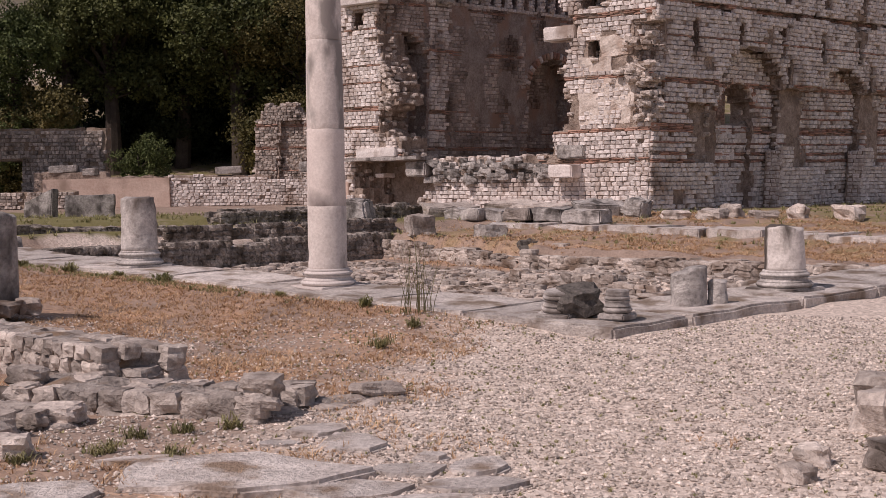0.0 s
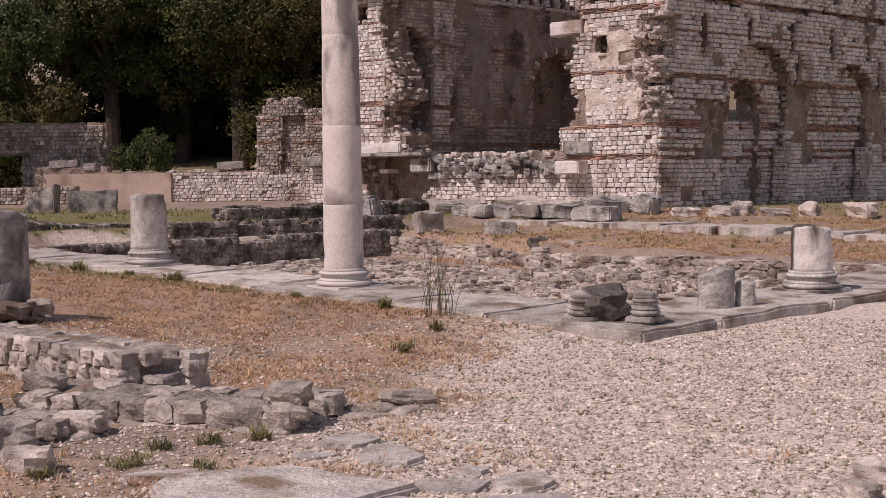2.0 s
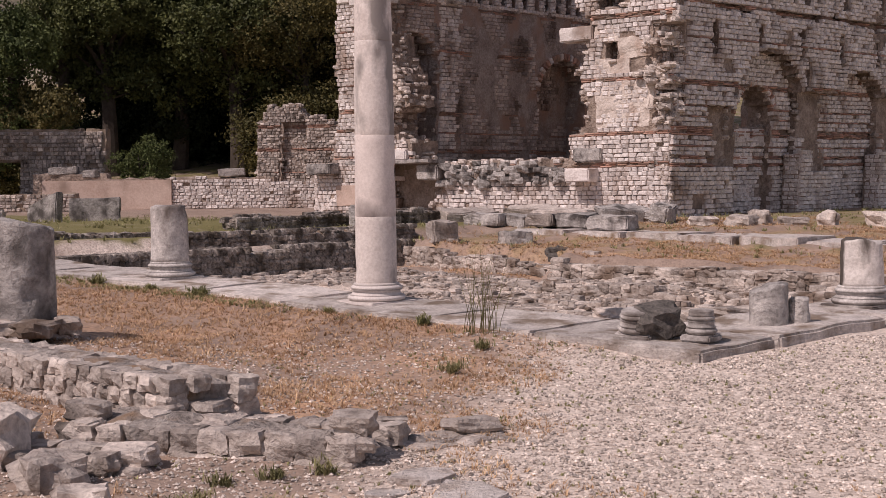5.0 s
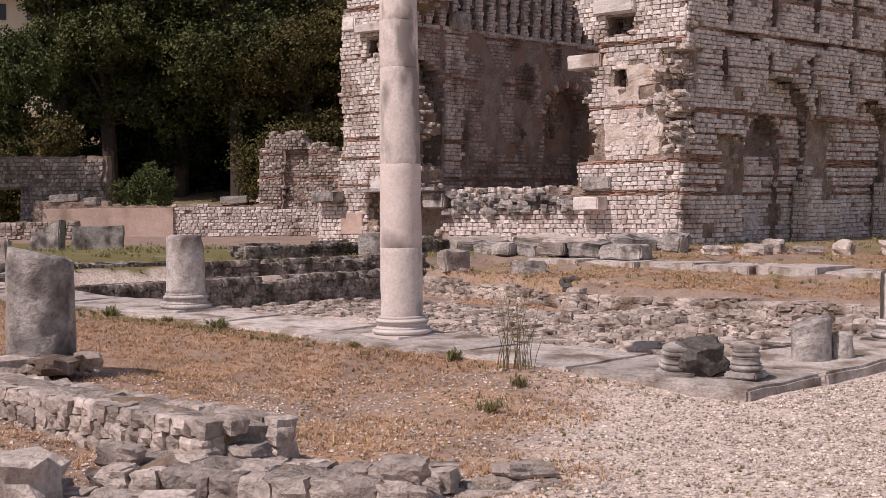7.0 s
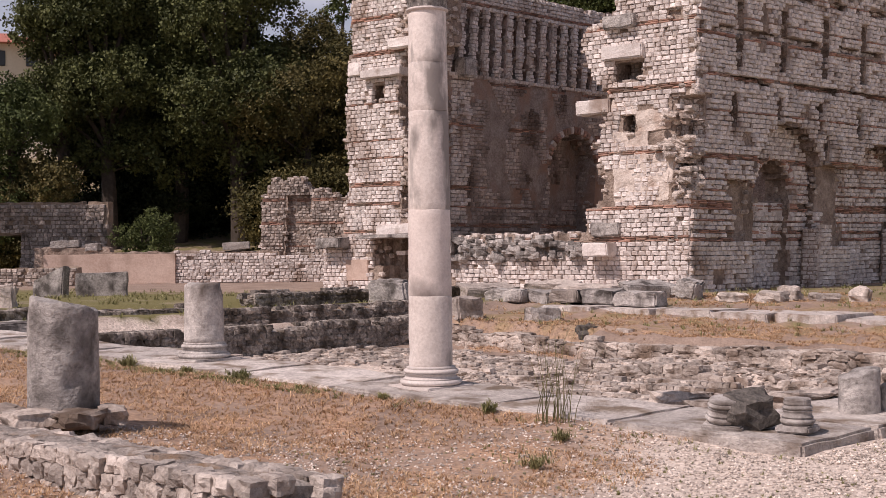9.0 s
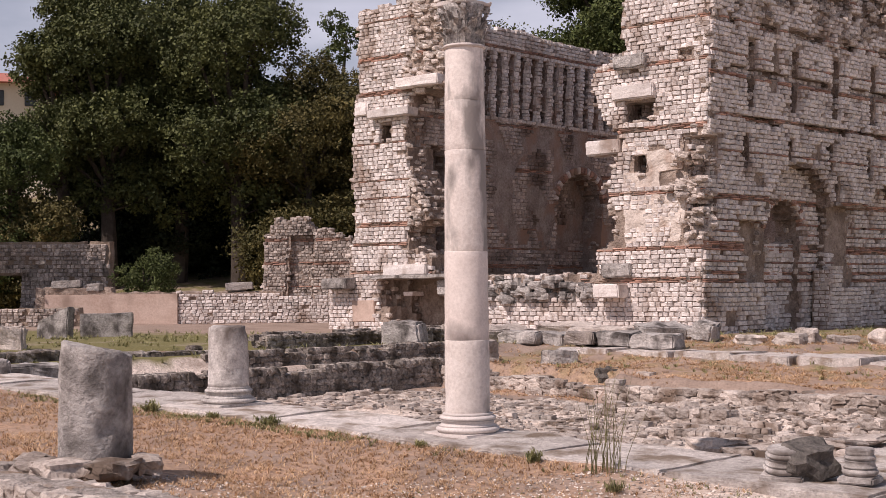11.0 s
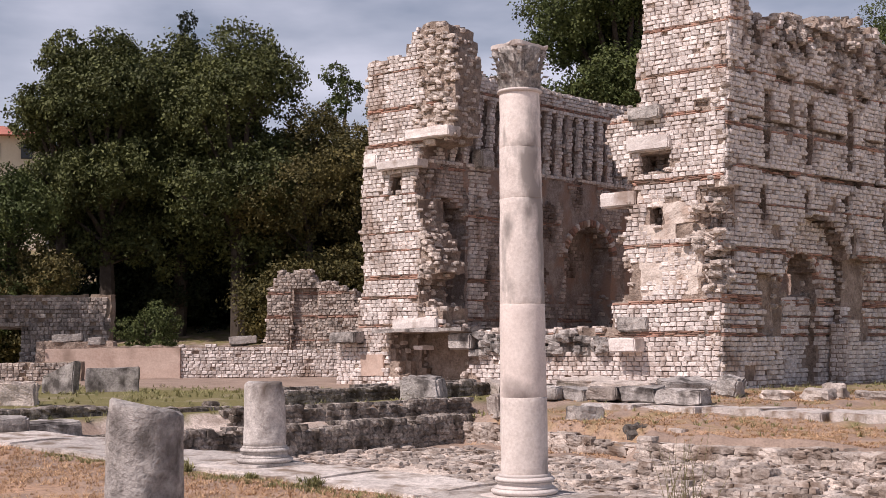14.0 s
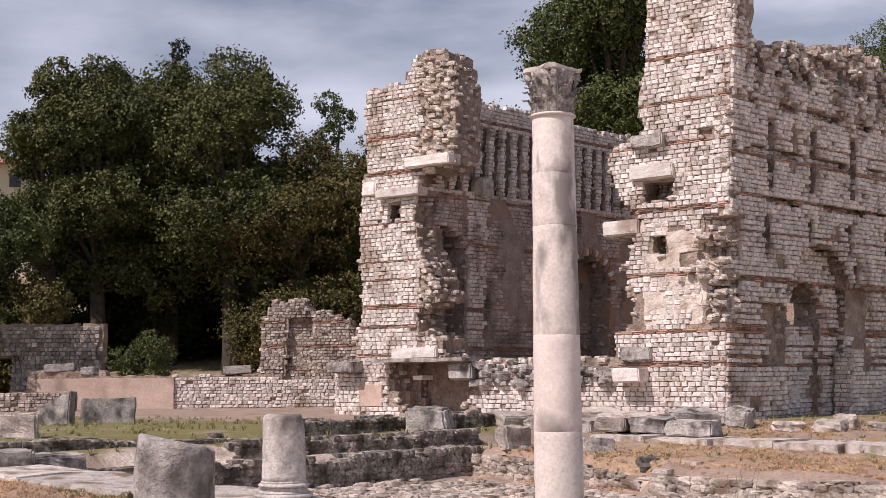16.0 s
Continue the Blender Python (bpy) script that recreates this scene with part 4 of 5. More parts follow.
# ---- columns ----
def lathe(profile, seg=40, wear=0.006, seed=0, slant=None, chip=0.0):
    """Profile of (radius, height); slant: (tilt, turn) of a broken top."""
    bm = bmesh.new()
    rings = []
    zmax = profile[-1][1]
    zmin = profile[0][1]
    for r, z in profile:
        ring = []
        for i in range(seg):
            t = 6.28318 * i / seg
            p = Vector((math.cos(t) * r, math.sin(t) * r, z))
            w = wear * (noise.noise(p * 6 + Vector((seed, 0, 0))) + 0.6 * noise.noise(p * 17 + Vector((0, seed, 0))))
            c = chip * max(0.0, noise.noise(p * 4.5 + Vector((seed * 2, 0, 7))) - 0.25)
            p.x, p.y = math.cos(t) * (r + w - c), math.sin(t) * (r + w - c)
            if slant:
                k = max(0.0, (z - zmin) / (zmax - zmin) - 0.3) / 0.7
                p.z += k * (slant[0] * (math.cos(t - slant[1]) * r) + 0.03 * noise.noise(p * 9))
            ring.append(bm.verts.new(p))
        rings.append(ring)
    for a, b in zip(rings, rings[1:]):
        for i in range(seg):
            bm.faces.new((a[i], a[(i + 1) % seg], b[(i + 1) % seg], b[i]))
    bm.faces.new(rings[0][::-1])
    mid = bm.verts.new((0, 0, sum(v.co.z for v in rings[-1]) / seg + 0.01))
    for i in range(seg):
        bm.faces.new((rings[-1][i], rings[-1][(i + 1) % seg], mid))
    return bm


def smoothstep_profile(points, n=3):
    out = []
    for (r0, z0), (r1, z1) in zip(points, points[1:]):
        out += [(r0 + (r1 - r0) * i / n, z0 + (z1 - z0) * i / n) for i in range(n)]
    return out + [points[-1]]


def torus_profile(r, z0, h, n=6):
    return [(r - h / 2 + h / 2 * math.sin(math.pi * i / n) * 1.0, z0 + h * i / n) for i in range(n + 1)]


def attic_base(thing, r, mat, h=0.2, seed=0):
    bm = bmesh.new()
    bmesh.ops.create_cube(bm, size=1)
    bmesh.ops.scale(bm, vec=(r * 2.0, r * 2.0, 0.05), verts=bm.verts)
    bmesh.ops.translate(bm, vec=(0, 0, 0.02), verts=bm.verts)
    bmesh.ops.bevel(bm, geom=bm.edges[:], offset=0.012, segments=2, affect="EDGES")
    bmesh.ops.rotate(bm, cent=(0, 0, 0), matrix=Matrix.Rotation(radians(DEG_U), 3, "Z"), verts=bm.verts)
    part("plinth", bm, mat, thing)
    z = 0.045
    part("lower_torus", lathe(torus_profile(r * 1.0, z, 0.055), 48, 0.004, seed), mat, thing, smooth=True)
    sc = [(r * 0.93, z + 0.055), (r * 0.85, z + 0.062), (r * 0.80, z + 0.08), (r * 0.82, z + 0.096), (r * 0.87, z + 0.102)]
    part("scotia", lathe(sc, 48, 0.003, seed), mat, thing, smooth=True)
    part("upper_torus", lathe(torus_profile(r * 0.88, z + 0.10, 0.042), 48, 0.004, seed + 1), mat, thing, smooth=True)
    part("fillet", lathe([(r * 0.76, z + 0.14), (r * 0.78, z + 0.145), (r * 0.78, z + 0.158), (r * 0.72, z + 0.165)], 48, 0.002, seed), mat, thing, smooth=True)
    return z + 0.16


def acanthus(height, width, curl, mat, parent, m):
    bm = bmesh.new()
    rows = []
    n = 7
    for i in range(n + 1):
        t = i / n
        w = width * (0.75 + 0.35 * math.sin(t * 2.6)) * (1 - 0.55 * t ** 4)
        out = 0.012 + curl * t ** 4
        up = height * (t if t < 0.85 else 0.85 + (t - 0.85) * 0.1)
        row = []
        for j in range(5):
            q = (j - 2) / 2
            lobe = 1 + 0.14 * (i % 2) * abs(q)
            row.append(bm.verts.new((q * w / 2 * lobe, -out - 0.012 * (1 - q * q) + 0.008 * abs(q), up - 0.012 * abs(q) * (i % 2))))
        rows.append(row)
    for a, b in zip(rows, rows[1:]):
        for j in range(4):
            bm.faces.new((a[j], a[j + 1], b[j + 1], b[j]))
    geo = bmesh.ops.solidify(bm, geom=bm.faces[:], thickness=0.012)
    ob = part("acanthus_leaf", bm, mat, parent)
    ob.matrix_basis = m
    return ob


def column():
    col = new("column")
    tagged(col, "standing weathered marble column with a Corinthian capital", "column")
    base = new("base")
    base.parent = col
    z0 = attic_base(base, 0.275, M_MARBLE, seed=3)
    r0, r1, top = 0.192, 0.165, 3.30
    joints = [z0, 0.82, 1.57, 2.43, 2.85, top]
    for k, (a, b) in enumerate(zip(joints, joints[1:])):
        prof = []
        n = max(3, int((b - a) / 0.06))
        for i in range(n + 1):
            z = a + (b - a) * i / n
            t = (z - z0) / (top - z0)
            e = r0 + (r1 - r0) * t ** 1.4
            if i == n:
                prof.append((e, z - 0.003))
            prof.append((e - (0.0012 if i in (0, n) else 0), z))
            if i == 0:
                prof.append((e, z + 0.003))
        part("shaft_drum", lathe(prof, 64, 0.0035, 5 + k, chip=0.02), M_PINK if k == 1 else M_SHAFT, col, smooth=True)
    part("astragal", lathe(torus_profile(r1 + 0.022, top, 0.03), 48, 0.002, 2), M_MARBLE, col, smooth=True)
    cap = new("capital")
    cap.parent = col
    cap["label"] = "carved grey acanthus capital, broken edges"
    z = top + 0.03
    part("bell", lathe([(0.15, z), (0.148, z + 0.12), (0.15, z + 0.22), (0.165, z + 0.30), (0.185, z + 0.34)], 32, 0.006, 4), M_CAP, cap, smooth=True)
    for row, (h, w, curl, n, off, r) in enumerate(((0.14, 0.10, 0.075, 8, 0, 0.150), (0.24, 0.085, 0.085, 8, 0.5, 0.148), (0.33, 0.05, 0.075, 8, 0, 0.152), (0.31, 0.03, 0.05, 16, 0.25, 0.150))):
        for i in range(n):
            t = 6.28318 * (i + off) / n
            acanthus(h, w, curl, M_CAP, cap, Matrix.Rotation(t, 4, "Z") @ Matrix.Translation((0, -r, z)))
    for i in range(4):
        t = radians(DEG_U) + 6.28318 * (i + 0.5) / 4
        bm = lathe([(0.012, -0.022), (0.035, -0.02), (0.04, 0.0), (0.035, 0.02), (0.012, 0.022)], 14, 0.004, i)
        ob = part("volute", bm, M_CAP, cap)
        ob.matrix_basis = Matrix.Rotation(t, 4, "Z") @ Matrix.Translation((0.188, 0, z + 0.31)) @ Matrix.Rotation(1.57, 4, "X")
    bm = bmesh.new()
    pts = []
    for i in range(4):
        t = radians(DEG_U) + 1.5708 * i
        for q in range(7):
            u = (q - 3) / 3
            r = 0.162 + 0.016 * u * u
            p = Vector((r, u * 0.15, 0))
            p.rotate(Euler((0, 0, t)))
            pts.append(p)
    f = bm.faces.new([bm.verts.new((p.x, p.y, z + 0.335)) for p in pts])
    e = bmesh.ops.extrude_face_region(bm, geom=[f])
    up = [v for v in e["geom"] if isinstance(v, bmesh.types.BMVert)]
    bmesh.ops.translate(bm, vec=(0, 0, 0.036), verts=up)
    for v in up:
        v.co.x *= 1.05
        v.co.y *= 1.05
        v.co += Vector((noise.noise(v.co * 8), noise.noise(v.co * 8 + Vector((5, 0, 0))), noise.noise(v.co * 9 + Vector((0, 5, 0))))) * 0.03
    bmesh.ops.recalc_face_normals(bm, faces=bm.faces)
    bmesh.ops.bevel(bm, geom=bm.edges[:], offset=0.008, segments=2, affect="EDGES")
    part("abacus", bm, M_MARBLE, cap, "pale chipped abacus slab")
    return col


col = column()
col.matrix_basis = pose(0.0, 0.02, 0.015, 0, 0, 0)


def column_stump(x, y, z, r, base_r, height, label, mat, slant, seed):
    th = new("column_stump")
    tagged(th, label, "column stump", "column stumps")
    z0 = 0.0
    if base_r:
        bs = new("base")
        bs.parent = th
        z0 = attic_base(bs, base_r, M_MARBLE2, seed=seed)
    n = 14
    prof = [(r * (1.03 - 0.04 * i / n), z0 + (height - z0) * i / n) for i in range(n + 1)]
    prof[-1] = (prof[-1][0] - 0.02, prof[-1][1])
    prof.insert(-1, (prof[-2][0], height - 0.012))
    part("shaft", lathe(prof, 48, 0.008, seed, slant, chip=0.06), mat, th, smooth=True)
    th.matrix_basis = pose(x, y, z)
    return th


column_stump(-2.28, 1.98, 0.12, 0.195, 0.27, 0.80, "pale round column stump on a moulded base", M_MARBLE2, (0.02, 0.5), 14)
column_stump(-2.66, -2.0, 0.06, 0.245, 0, 0.82, "thick grey column stump with a broken sloping top", M_GREY, (-0.22, 0.4), 25)
column_stump(4.38, -0.45, -0.03, 0.185, 0.27, 0.62, "weathered column stump, dark stained, on a moulded base", M_STREAK, (0.03, 2), 33)
for k, (dx, dy, s) in enumerate(((-0.32, -0.2, 0.3), (-0.12, -0.33, 0.36), (0.2, -0.3, 0.4), (0.36, -0.08, 0.26), (-0.42, 0.05, 0.24))):
    boulder(-2.66 + dx, -2.02 + dy, (s, s * 0.7, 0.12), M_PALE, 180 + k, "flat broken pale stone at a column stump's foot", z=0.05, turn=k * 40)
column_stump(3.26, -1.48, -0.06, 0.155, 0, 0.33, "short broken column drum with a slanting top", M_GREY, (0.28, 0.2), 41)
column_stump(3.52, -1.46, -0.05, 0.085, 0, 0.22, "small column fragment beside a larger drum", M_GREY, (0.1, 1), 44)
mini = new("stone_fragment")
tagged(mini, "small broken moulded column base on the kerb", "fragment")
attic_base(mini, 0.12, M_MARBLE2, seed=9)
part("neck", lathe([(0.085, 0.19), (0.095, 0.2), (0.095, 0.222), (0.085, 0.23)], 24, 0.01, 3), M_MARBLE2, mini)
mini.matrix_basis = pose(2.50, -2.42, -0.05, 0, 0, 12)
frag = new("stone_fragment")
tagged(frag, "overturned broken column base with a dark broken side", "fragment")
attic_base(frag, 0.145, M_MARBLE2, seed=17)
bm = lump_mesh(77, 3, 0.25, 0.6)
bmesh.ops.scale(bm, vec=(0.38, 0.28, 0.24), verts=bm.verts)
ob = part("broken_core", bm, M_DARK, frag, "dark broken stone")
ob.matrix_basis = pose(0.13, -0.05, 0.085)
frag.matrix_basis = pose(2.05, -2.22, -0.04, 8, -6, 20)

# ---- blocks lying before the hall ----
for k, (a, b, sx, sy, sz, turn, tilt) in enumerate((
        (13.4, 14.6, 1.17, 0.7, 0.25, 20, 8), (13, 13.7, 0.81, 0.6, 0.23, -30, 0), (13.3, 13, 0.63, 0.5, 0.23, 40, 6), (12.9, 12.15, 0.68, 0.5, 0.25, -41, 0), (12.9, 11.4, 0.72, 0.5, 0.27, -41, 0),
        (12.85, 10.55, 0.85, 0.5, 0.27, -41, 0), (14, 12.6, 1.26, 0.7, 0.22, -30, 4), (14.4, 11.6, 0.9, 0.6, 0.31, 10, 10), (14.7, 10.8, 0.63, 0.4, 0.39, 60, 14), (14.4, 13.8, 1.08, 0.6, 0.23, -20, 7),
        (15.5, 11.9, 1.08, 0.6, 0.23, -50, 5), (10.6, 10.9, 0.55, 0.4, 0.26, 15, 0), 
        (17.4, 5.8, 0.6, 0.5, 0.31, -40, 4), (17.6, 4.8, 0.9, 0.5, 0.29, -30, 0), (17.8, 3.4, 0.8, 0.5, 0.29, 0, 0),
        (10.1, 12.1, 0.5, 0.42, 0.42, 20, 0), (10.4, 14.2, 0.75, 0.6, 0.5, -15, 0), (2.4, 13.2, 0.9, 0.6, 0.26, 30, 0), (3.6, 15.9, 0.7, 0.5, 0.4, 10, 0), (0.6, 11.6, 1, 0.7, 0.22, 20, 0), (1.5, 11.9, 0.7, 0.5, 0.26, 50, 0))):
    p = at(a, b)
    z = ground_z(p.x, p.y)
    if 12.0 < a < 13.3 and -2 < b < 12.2:
        z += 0.05
    rough_block("fallen_block", (sx, sy, sz), pose(p.x, p.y, z + sz * 0.42, tilt, 0, turn), M_GREY if k % 3 else M_RUIN,
                "fallen grey limestone block lying on the ground", "stone block", 100 + k, cuts=3, wear=0.06, group="fallen blocks")
for x, y, sx, sz, turn, tilt in ((-8.9, 20.6, 0.9, 0.75, -25, -6), (-7.9, 21.6, 1.25, 0.62, 10, 0)):
    st = rough_block("standing_slab", (sx, 0.25, sz), pose(x, y, 0.2 + sz * 0.45, tilt, 0, turn), M_GREY, "grey stone slab set upright in the grass", "stone slab", int(sx * 90), wear=0.03, group="upright slabs")
    if tilt:
        for v in st.data.vertices:
            if v.co.z > 0:
                v.co.z *= 0.1 + 1.0 * max(0.0, min(1.0, v.co.x / sx + 0.55))

for k, (a, b, s) in enumerate(((14.35, 9.7, 0.62), (14.6, 9.05, 0.85), (15.5, 9.2, 0.6), (15.55, 8.55, 0.62), (16.0, 8.1, 0.6), (16.3, 7.2, 0.7), (16.8, 6.3, 0.6))):
    q = at(a, b)
    s *= 0.74
    boulder(q.x, q.y, (s, s * 0.8, 0.2 + 0.06 * (k % 3)), M_RUIN, 140 + k, "rounded pale boulder lying in thin grass", turn=k * 61)
# ---- far terrace walls ----
FARW = wall_frame(-13.4, 34.8, 0.0, 1)


def far_face(s, z):
    return 0 if z < 1.45 - 0.028 * s + 0.08 * fnoise(s, z, 2, 0.6) else None


far_wall = rubble_core("wall_far", FARW, 0, 13, -0.1, 1.6, 0.7, far_face, M_CORE, cell=0.2)
tagged(far_wall, "low terrace wall of pale blocks with pink plaster", "ruined wall", kind="structure")
masonry(FARW, 4.9, 13, 0.1, 1.5, far_face, [], far_wall, mat=M_BLOCK)
rough_block("plaster", (4.6, 0.14, 1.05), pose(-10.7, 34.76, 0.72), M_PLASTER, "pink plaster facing, cracked", "", 7, cuts=8, wear=0.01, parent=far_wall)
for x, z, w in ((-12.3, 1.62, 1.0), (-11.3, 1.5, 0.6), (-6.3, 1.5, 0.95)):
    rough_block("fallen_block", (w, 0.5, 0.26), pose(x, 35.05, z, 0, -2, 3), M_GREY, "grey block lying on the terrace wall", "stone block", int(w * 77), group="fallen blocks")
SHADE = wall_frame(-17.5, 32.4, 2.0, 1)
shade_wall = rubble_core("wall_terrace", SHADE, 0, 6.0, -0.2, 0.95, 0.6, lambda s, z: 0 if z < 0.82 + 0.08 * fnoise(s, z, 3, 0.5) else None, M_EARTHCORE, cell=0.2)
tagged(shade_wall, "dark low rubble wall in front of the terrace", "ruined wall", kind="structure")
masonry(SHADE, 0, 6.0, 0.0, 0.9, lambda s, z: 0 if z < 0.82 else None, [], shade_wall, mat=M_RUIN, proud=0.04)
TALL = wall_frame(-20.0, 38.6, 0.0, 1)


def tall_face(s, z):
    if 3.6 < s < 5.0 and z < 2.05:
        return None
    return 0 if z < 3.15 + 0.08 * fnoise(s, z, 3, 0.5) else None


tall_wall = rubble_core("wall_garden", TALL, 0, 8.1, 0, 3.3, 0.8, tall_face, M_EARTHCORE, cell=0.25)
tagged(tall_wall, "tall rubble wall with a dark doorway under trees", "ruined wall", kind="structure")
masonry(TALL, 0, 8.1, 0.1, 3.3, tall_face, [], tall_wall, mat=M_RUIN, proud=0.05, row=0.15)
STUB = wall_frame(-6.0, 39.6, -8.0, 1)


def stub_face(s, z):
    top = 4.1 + 0.2 * fnoise(s, 0, 3, 0.5) - 0.5 * sstep(1.5, 2.2, s) - 0.9 * sstep(2.6, 4.0, s) - 0.7 * sstep(0.45, 0.0, s)
    if 0.9 < s < 1.95 and z < 3.5:
        return 0.25
    return 0 if z < top else None


lumps4 = Heap()
stub = rubble_core("wall_stub", STUB, 0, 5.5, 0, 4.7, 0.9, stub_face, M_CORE, heap=lumps4)
tagged(stub, "ragged ruin stub of squared stones with a shallow recess", "ruined wall", kind="structure")
masonry(STUB, 0, 5.5, 0.2, 4.6, stub_face, [3.3, 2.4, 1.5], stub, mat=M_RUIN)
lumps4.build("broken_edge_rubble", M_RUIN, stub)


# ---- grass, pebbles, weeds ----
def tuft(heap, x, y, z, h, n, r, lean=0.6, width=0.006):
    for i in range(n):
        t = r.uniform(0, 6.283)
        hh = h * r.uniform(0.5, 1.2)
        ox, oy = r.uniform(-1, 1) * h * 0.35, r.uniform(-1, 1) * h * 0.35
        dx, dy = math.cos(t) * hh * lean * r.random(), math.sin(t) * hh * lean * r.random()
        wx, wy = -math.sin(t) * width, math.cos(t) * width
        heap.add(np.array(((x + ox - wx, y + oy - wy, z - 0.01), (x + ox + wx, y + oy + wy, z - 0.01), (x + ox + dx * 0.4 + wx * 0.7, y + oy + dy * 0.4 + wy * 0.7, z + hh * 0.6),
                           (x + ox + dx * 0.4 - wx * 0.7, y + oy + dy * 0.4 - wy * 0.7, z + hh * 0.6), (x + ox + dx, y + oy + dy, z + hh))), ((0, 1, 2, 3), (3, 2, 4)))


def clear(x, y):
    a, b = court(x, y)
    return not (-0.05 < a < 1.1 and b > -0.05 or -0.05 < b < 1.1 and a > 0)


straw, green, pebbles = Heap(), Heap(), Heap()
r = random.Random(5)
made = 0
while made < 30000:
    x, y = (r.uniform(-5.5, 2.6), r.uniform(-7.6, 4.0)) if r.random() < 0.62 else (r.uniform(-2, 9), r.uniform(3, 16))
    if not clear(x, y) or dryness(x, y) + 0.5 + 0.55 * fnoise(x, y, 2, 0.8) < 0.72 + 0.35 * r.random():
        continue
    far = court(x, y)[0] > 1.2
    tuft(straw, x, y, ground_z(x, y), r.uniform(0.02, 0.05) if far else r.uniform(0.012, 0.036) * (2.0 if r.random() < 0.06 else 1), 7 if far else 6, r, 3.2 if far else 3.6, 0.004 if far else 0.003)
    made += 1
made = 0
while made < 3800:
    k = r.random()
    if k < 0.36:
        x, y = r.uniform(-1, 7), r.uniform(-8, -2)
        h = r.uniform(0.008, 0.022)
    elif k < 0.5:
        q = at(r.uniform(-0.35, 0.0), r.uniform(4.2, 9) if r.random() < 0.8 else r.uniform(0, 12))
        x, y = q.x, q.y
        h = r.uniform(0.012, 0.045)
    else:
        x, y = r.uniform(-11, 16), r.uniform(8, 32)
        h = r.uniform(0.04, 0.11)
        if greenness(x, y) < 0.3:
            continue
    if not clear(x, y):
        continue
    tuft(green, x, y, ground_z(x, y), h, 9, r, 2.0, 0.0035 if k < 0.5 else 0.007)
    made += 1
OCT = np.array(((1, 0, 0), (-1, 0, 0), (0, 1, 0), (0, -1, 0), (0, 0, 1), (0, 0, -1)), float)
OCT_F = ((0, 2, 4), (2, 1, 4), (1, 3, 4), (3, 0, 4), (2, 0, 5), (1, 2, 5), (3, 1, 5), (0, 3, 5))
for k in range(95000):
    y = -8.5 + 6.8 * r.random() ** 1.1
    x = r.uniform(-3.2, 6.5)
    if not clear(x, y) or r.random() < dryness(x, y) * 1.3:
        continue
    s = r.choice((0.0045, 0.006, 0.0075, 0.010)) * r.uniform(0.8, 1.5)
    pebbles.add((OCT * np.array((s * r.uniform(0.8, 1.6), s, s * 0.85)) * (1 + 0.3 * (nrg.random((6, 1)) - 0.5))) @ rotz(r.uniform(0, 6)).T + np.array((x, y, ground_z(x, y) + s * 0.35)), OCT_F)
tagged(straw.build("dry_grass", M_STRAW), "short dry orange grass", "grass")
tagged(green.build("green_grass", M_GRASS), "sparse green weeds and grass", "grass")
tagged(pebbles.build("gravel", M_PEBBLE), "loose pale limestone gravel", "gravel")


def weed(x, y, height, n, seed, mat, label, spread=0.45, leafy=1):
    rr = random.Random(seed)
    th = new("weed")
    tagged(th, label, "plant", "weeds")
    stems, leaves = Heap(), Heap()
    z = ground_z(x, y)
    for i in range(n):
        t, l = rr.uniform(0, 6.283), rr.uniform(0.05, spread)
        h = height * rr.uniform(0.5, 1.0)
        wide = max(0.04, 0.19 * height)
        bx, by = x + rr.uniform(-wide, wide), y + rr.uniform(-wide, wide)
        prev = np.array((bx, by, z - 0.02))
        for q in range(1, 6):
            p = np.array((bx + math.cos(t) * l * (q / 5) ** 1.4 * h, by + math.sin(t) * l * (q / 5) ** 1.4 * h, z + h * q / 5))
            w = 0.0034 * (1.2 - q / 6)
            o = [np.array((math.cos(s), math.sin(s), 0)) * w for s in (0, 2.1, 4.2)]
            stems.add(np.array([prev + k for k in o] + [p + k for k in o]), ((0, 1, 4, 3), (1, 2, 5, 4), (2, 0, 3, 5)))
            prev = p
            for _ in range(leafy * (4 if q < 5 else 2)):
                tuft(leaves, p[0], p[1], p[2] - 0.02, 0.035, 1, rr, 2.2, 0.0035)
    stems.build("stem", mat, th)
    leaves.build("leaf", mat, th)
    return th


M_WEED = material("grey_green_weed", (0.13, 0.13, 0.055), (0.36, 0.32, 0.16), 4, 30, bump=0, vary=0.4)
weed(0.88, -1.75, 0.74, 30, 3, M_WEED, "tall wispy green weed by the kerb", 0.5, 0)
weed(0.62, -2.95, 0.12, 16, 6, M_WEED, "low grey-green weed in dry grass", 2.6)
weed(0.86, -2.3, 0.09, 14, 7, M_WEED, "low grey-green weed in dry grass", 2.6)
for k, (a, b, h, n) in enumerate(((-0.1, 2.5, 0.11, 8), (-0.12, 7.0, 0.13, 18), (-0.1, 5.35, 0.10, 14), (-0.12, 6.1, 0.08, 12), (-0.1, 3.6, 0.06, 8), (-0.15, 7.9, 0.08, 10))):
    q = at(a, b)
    weed(q.x, q.y, h, n, 50 + k, M_GRASS, "low bushy weed by the kerb", 1.2, 2)
for k, (x, y) in enumerate(((-0.95, -6.72), (-0.25, -6.62), (-1.3, -6.75), (-0.62, -6.45), (-0.3, -5.95), (-0.55, -6.05), (-0.05, -5.9))):
    weed(x, y, 0.07, 9, 30 + k, M_WEED, "leafy green weed at the wall foot", 2.0, 1)


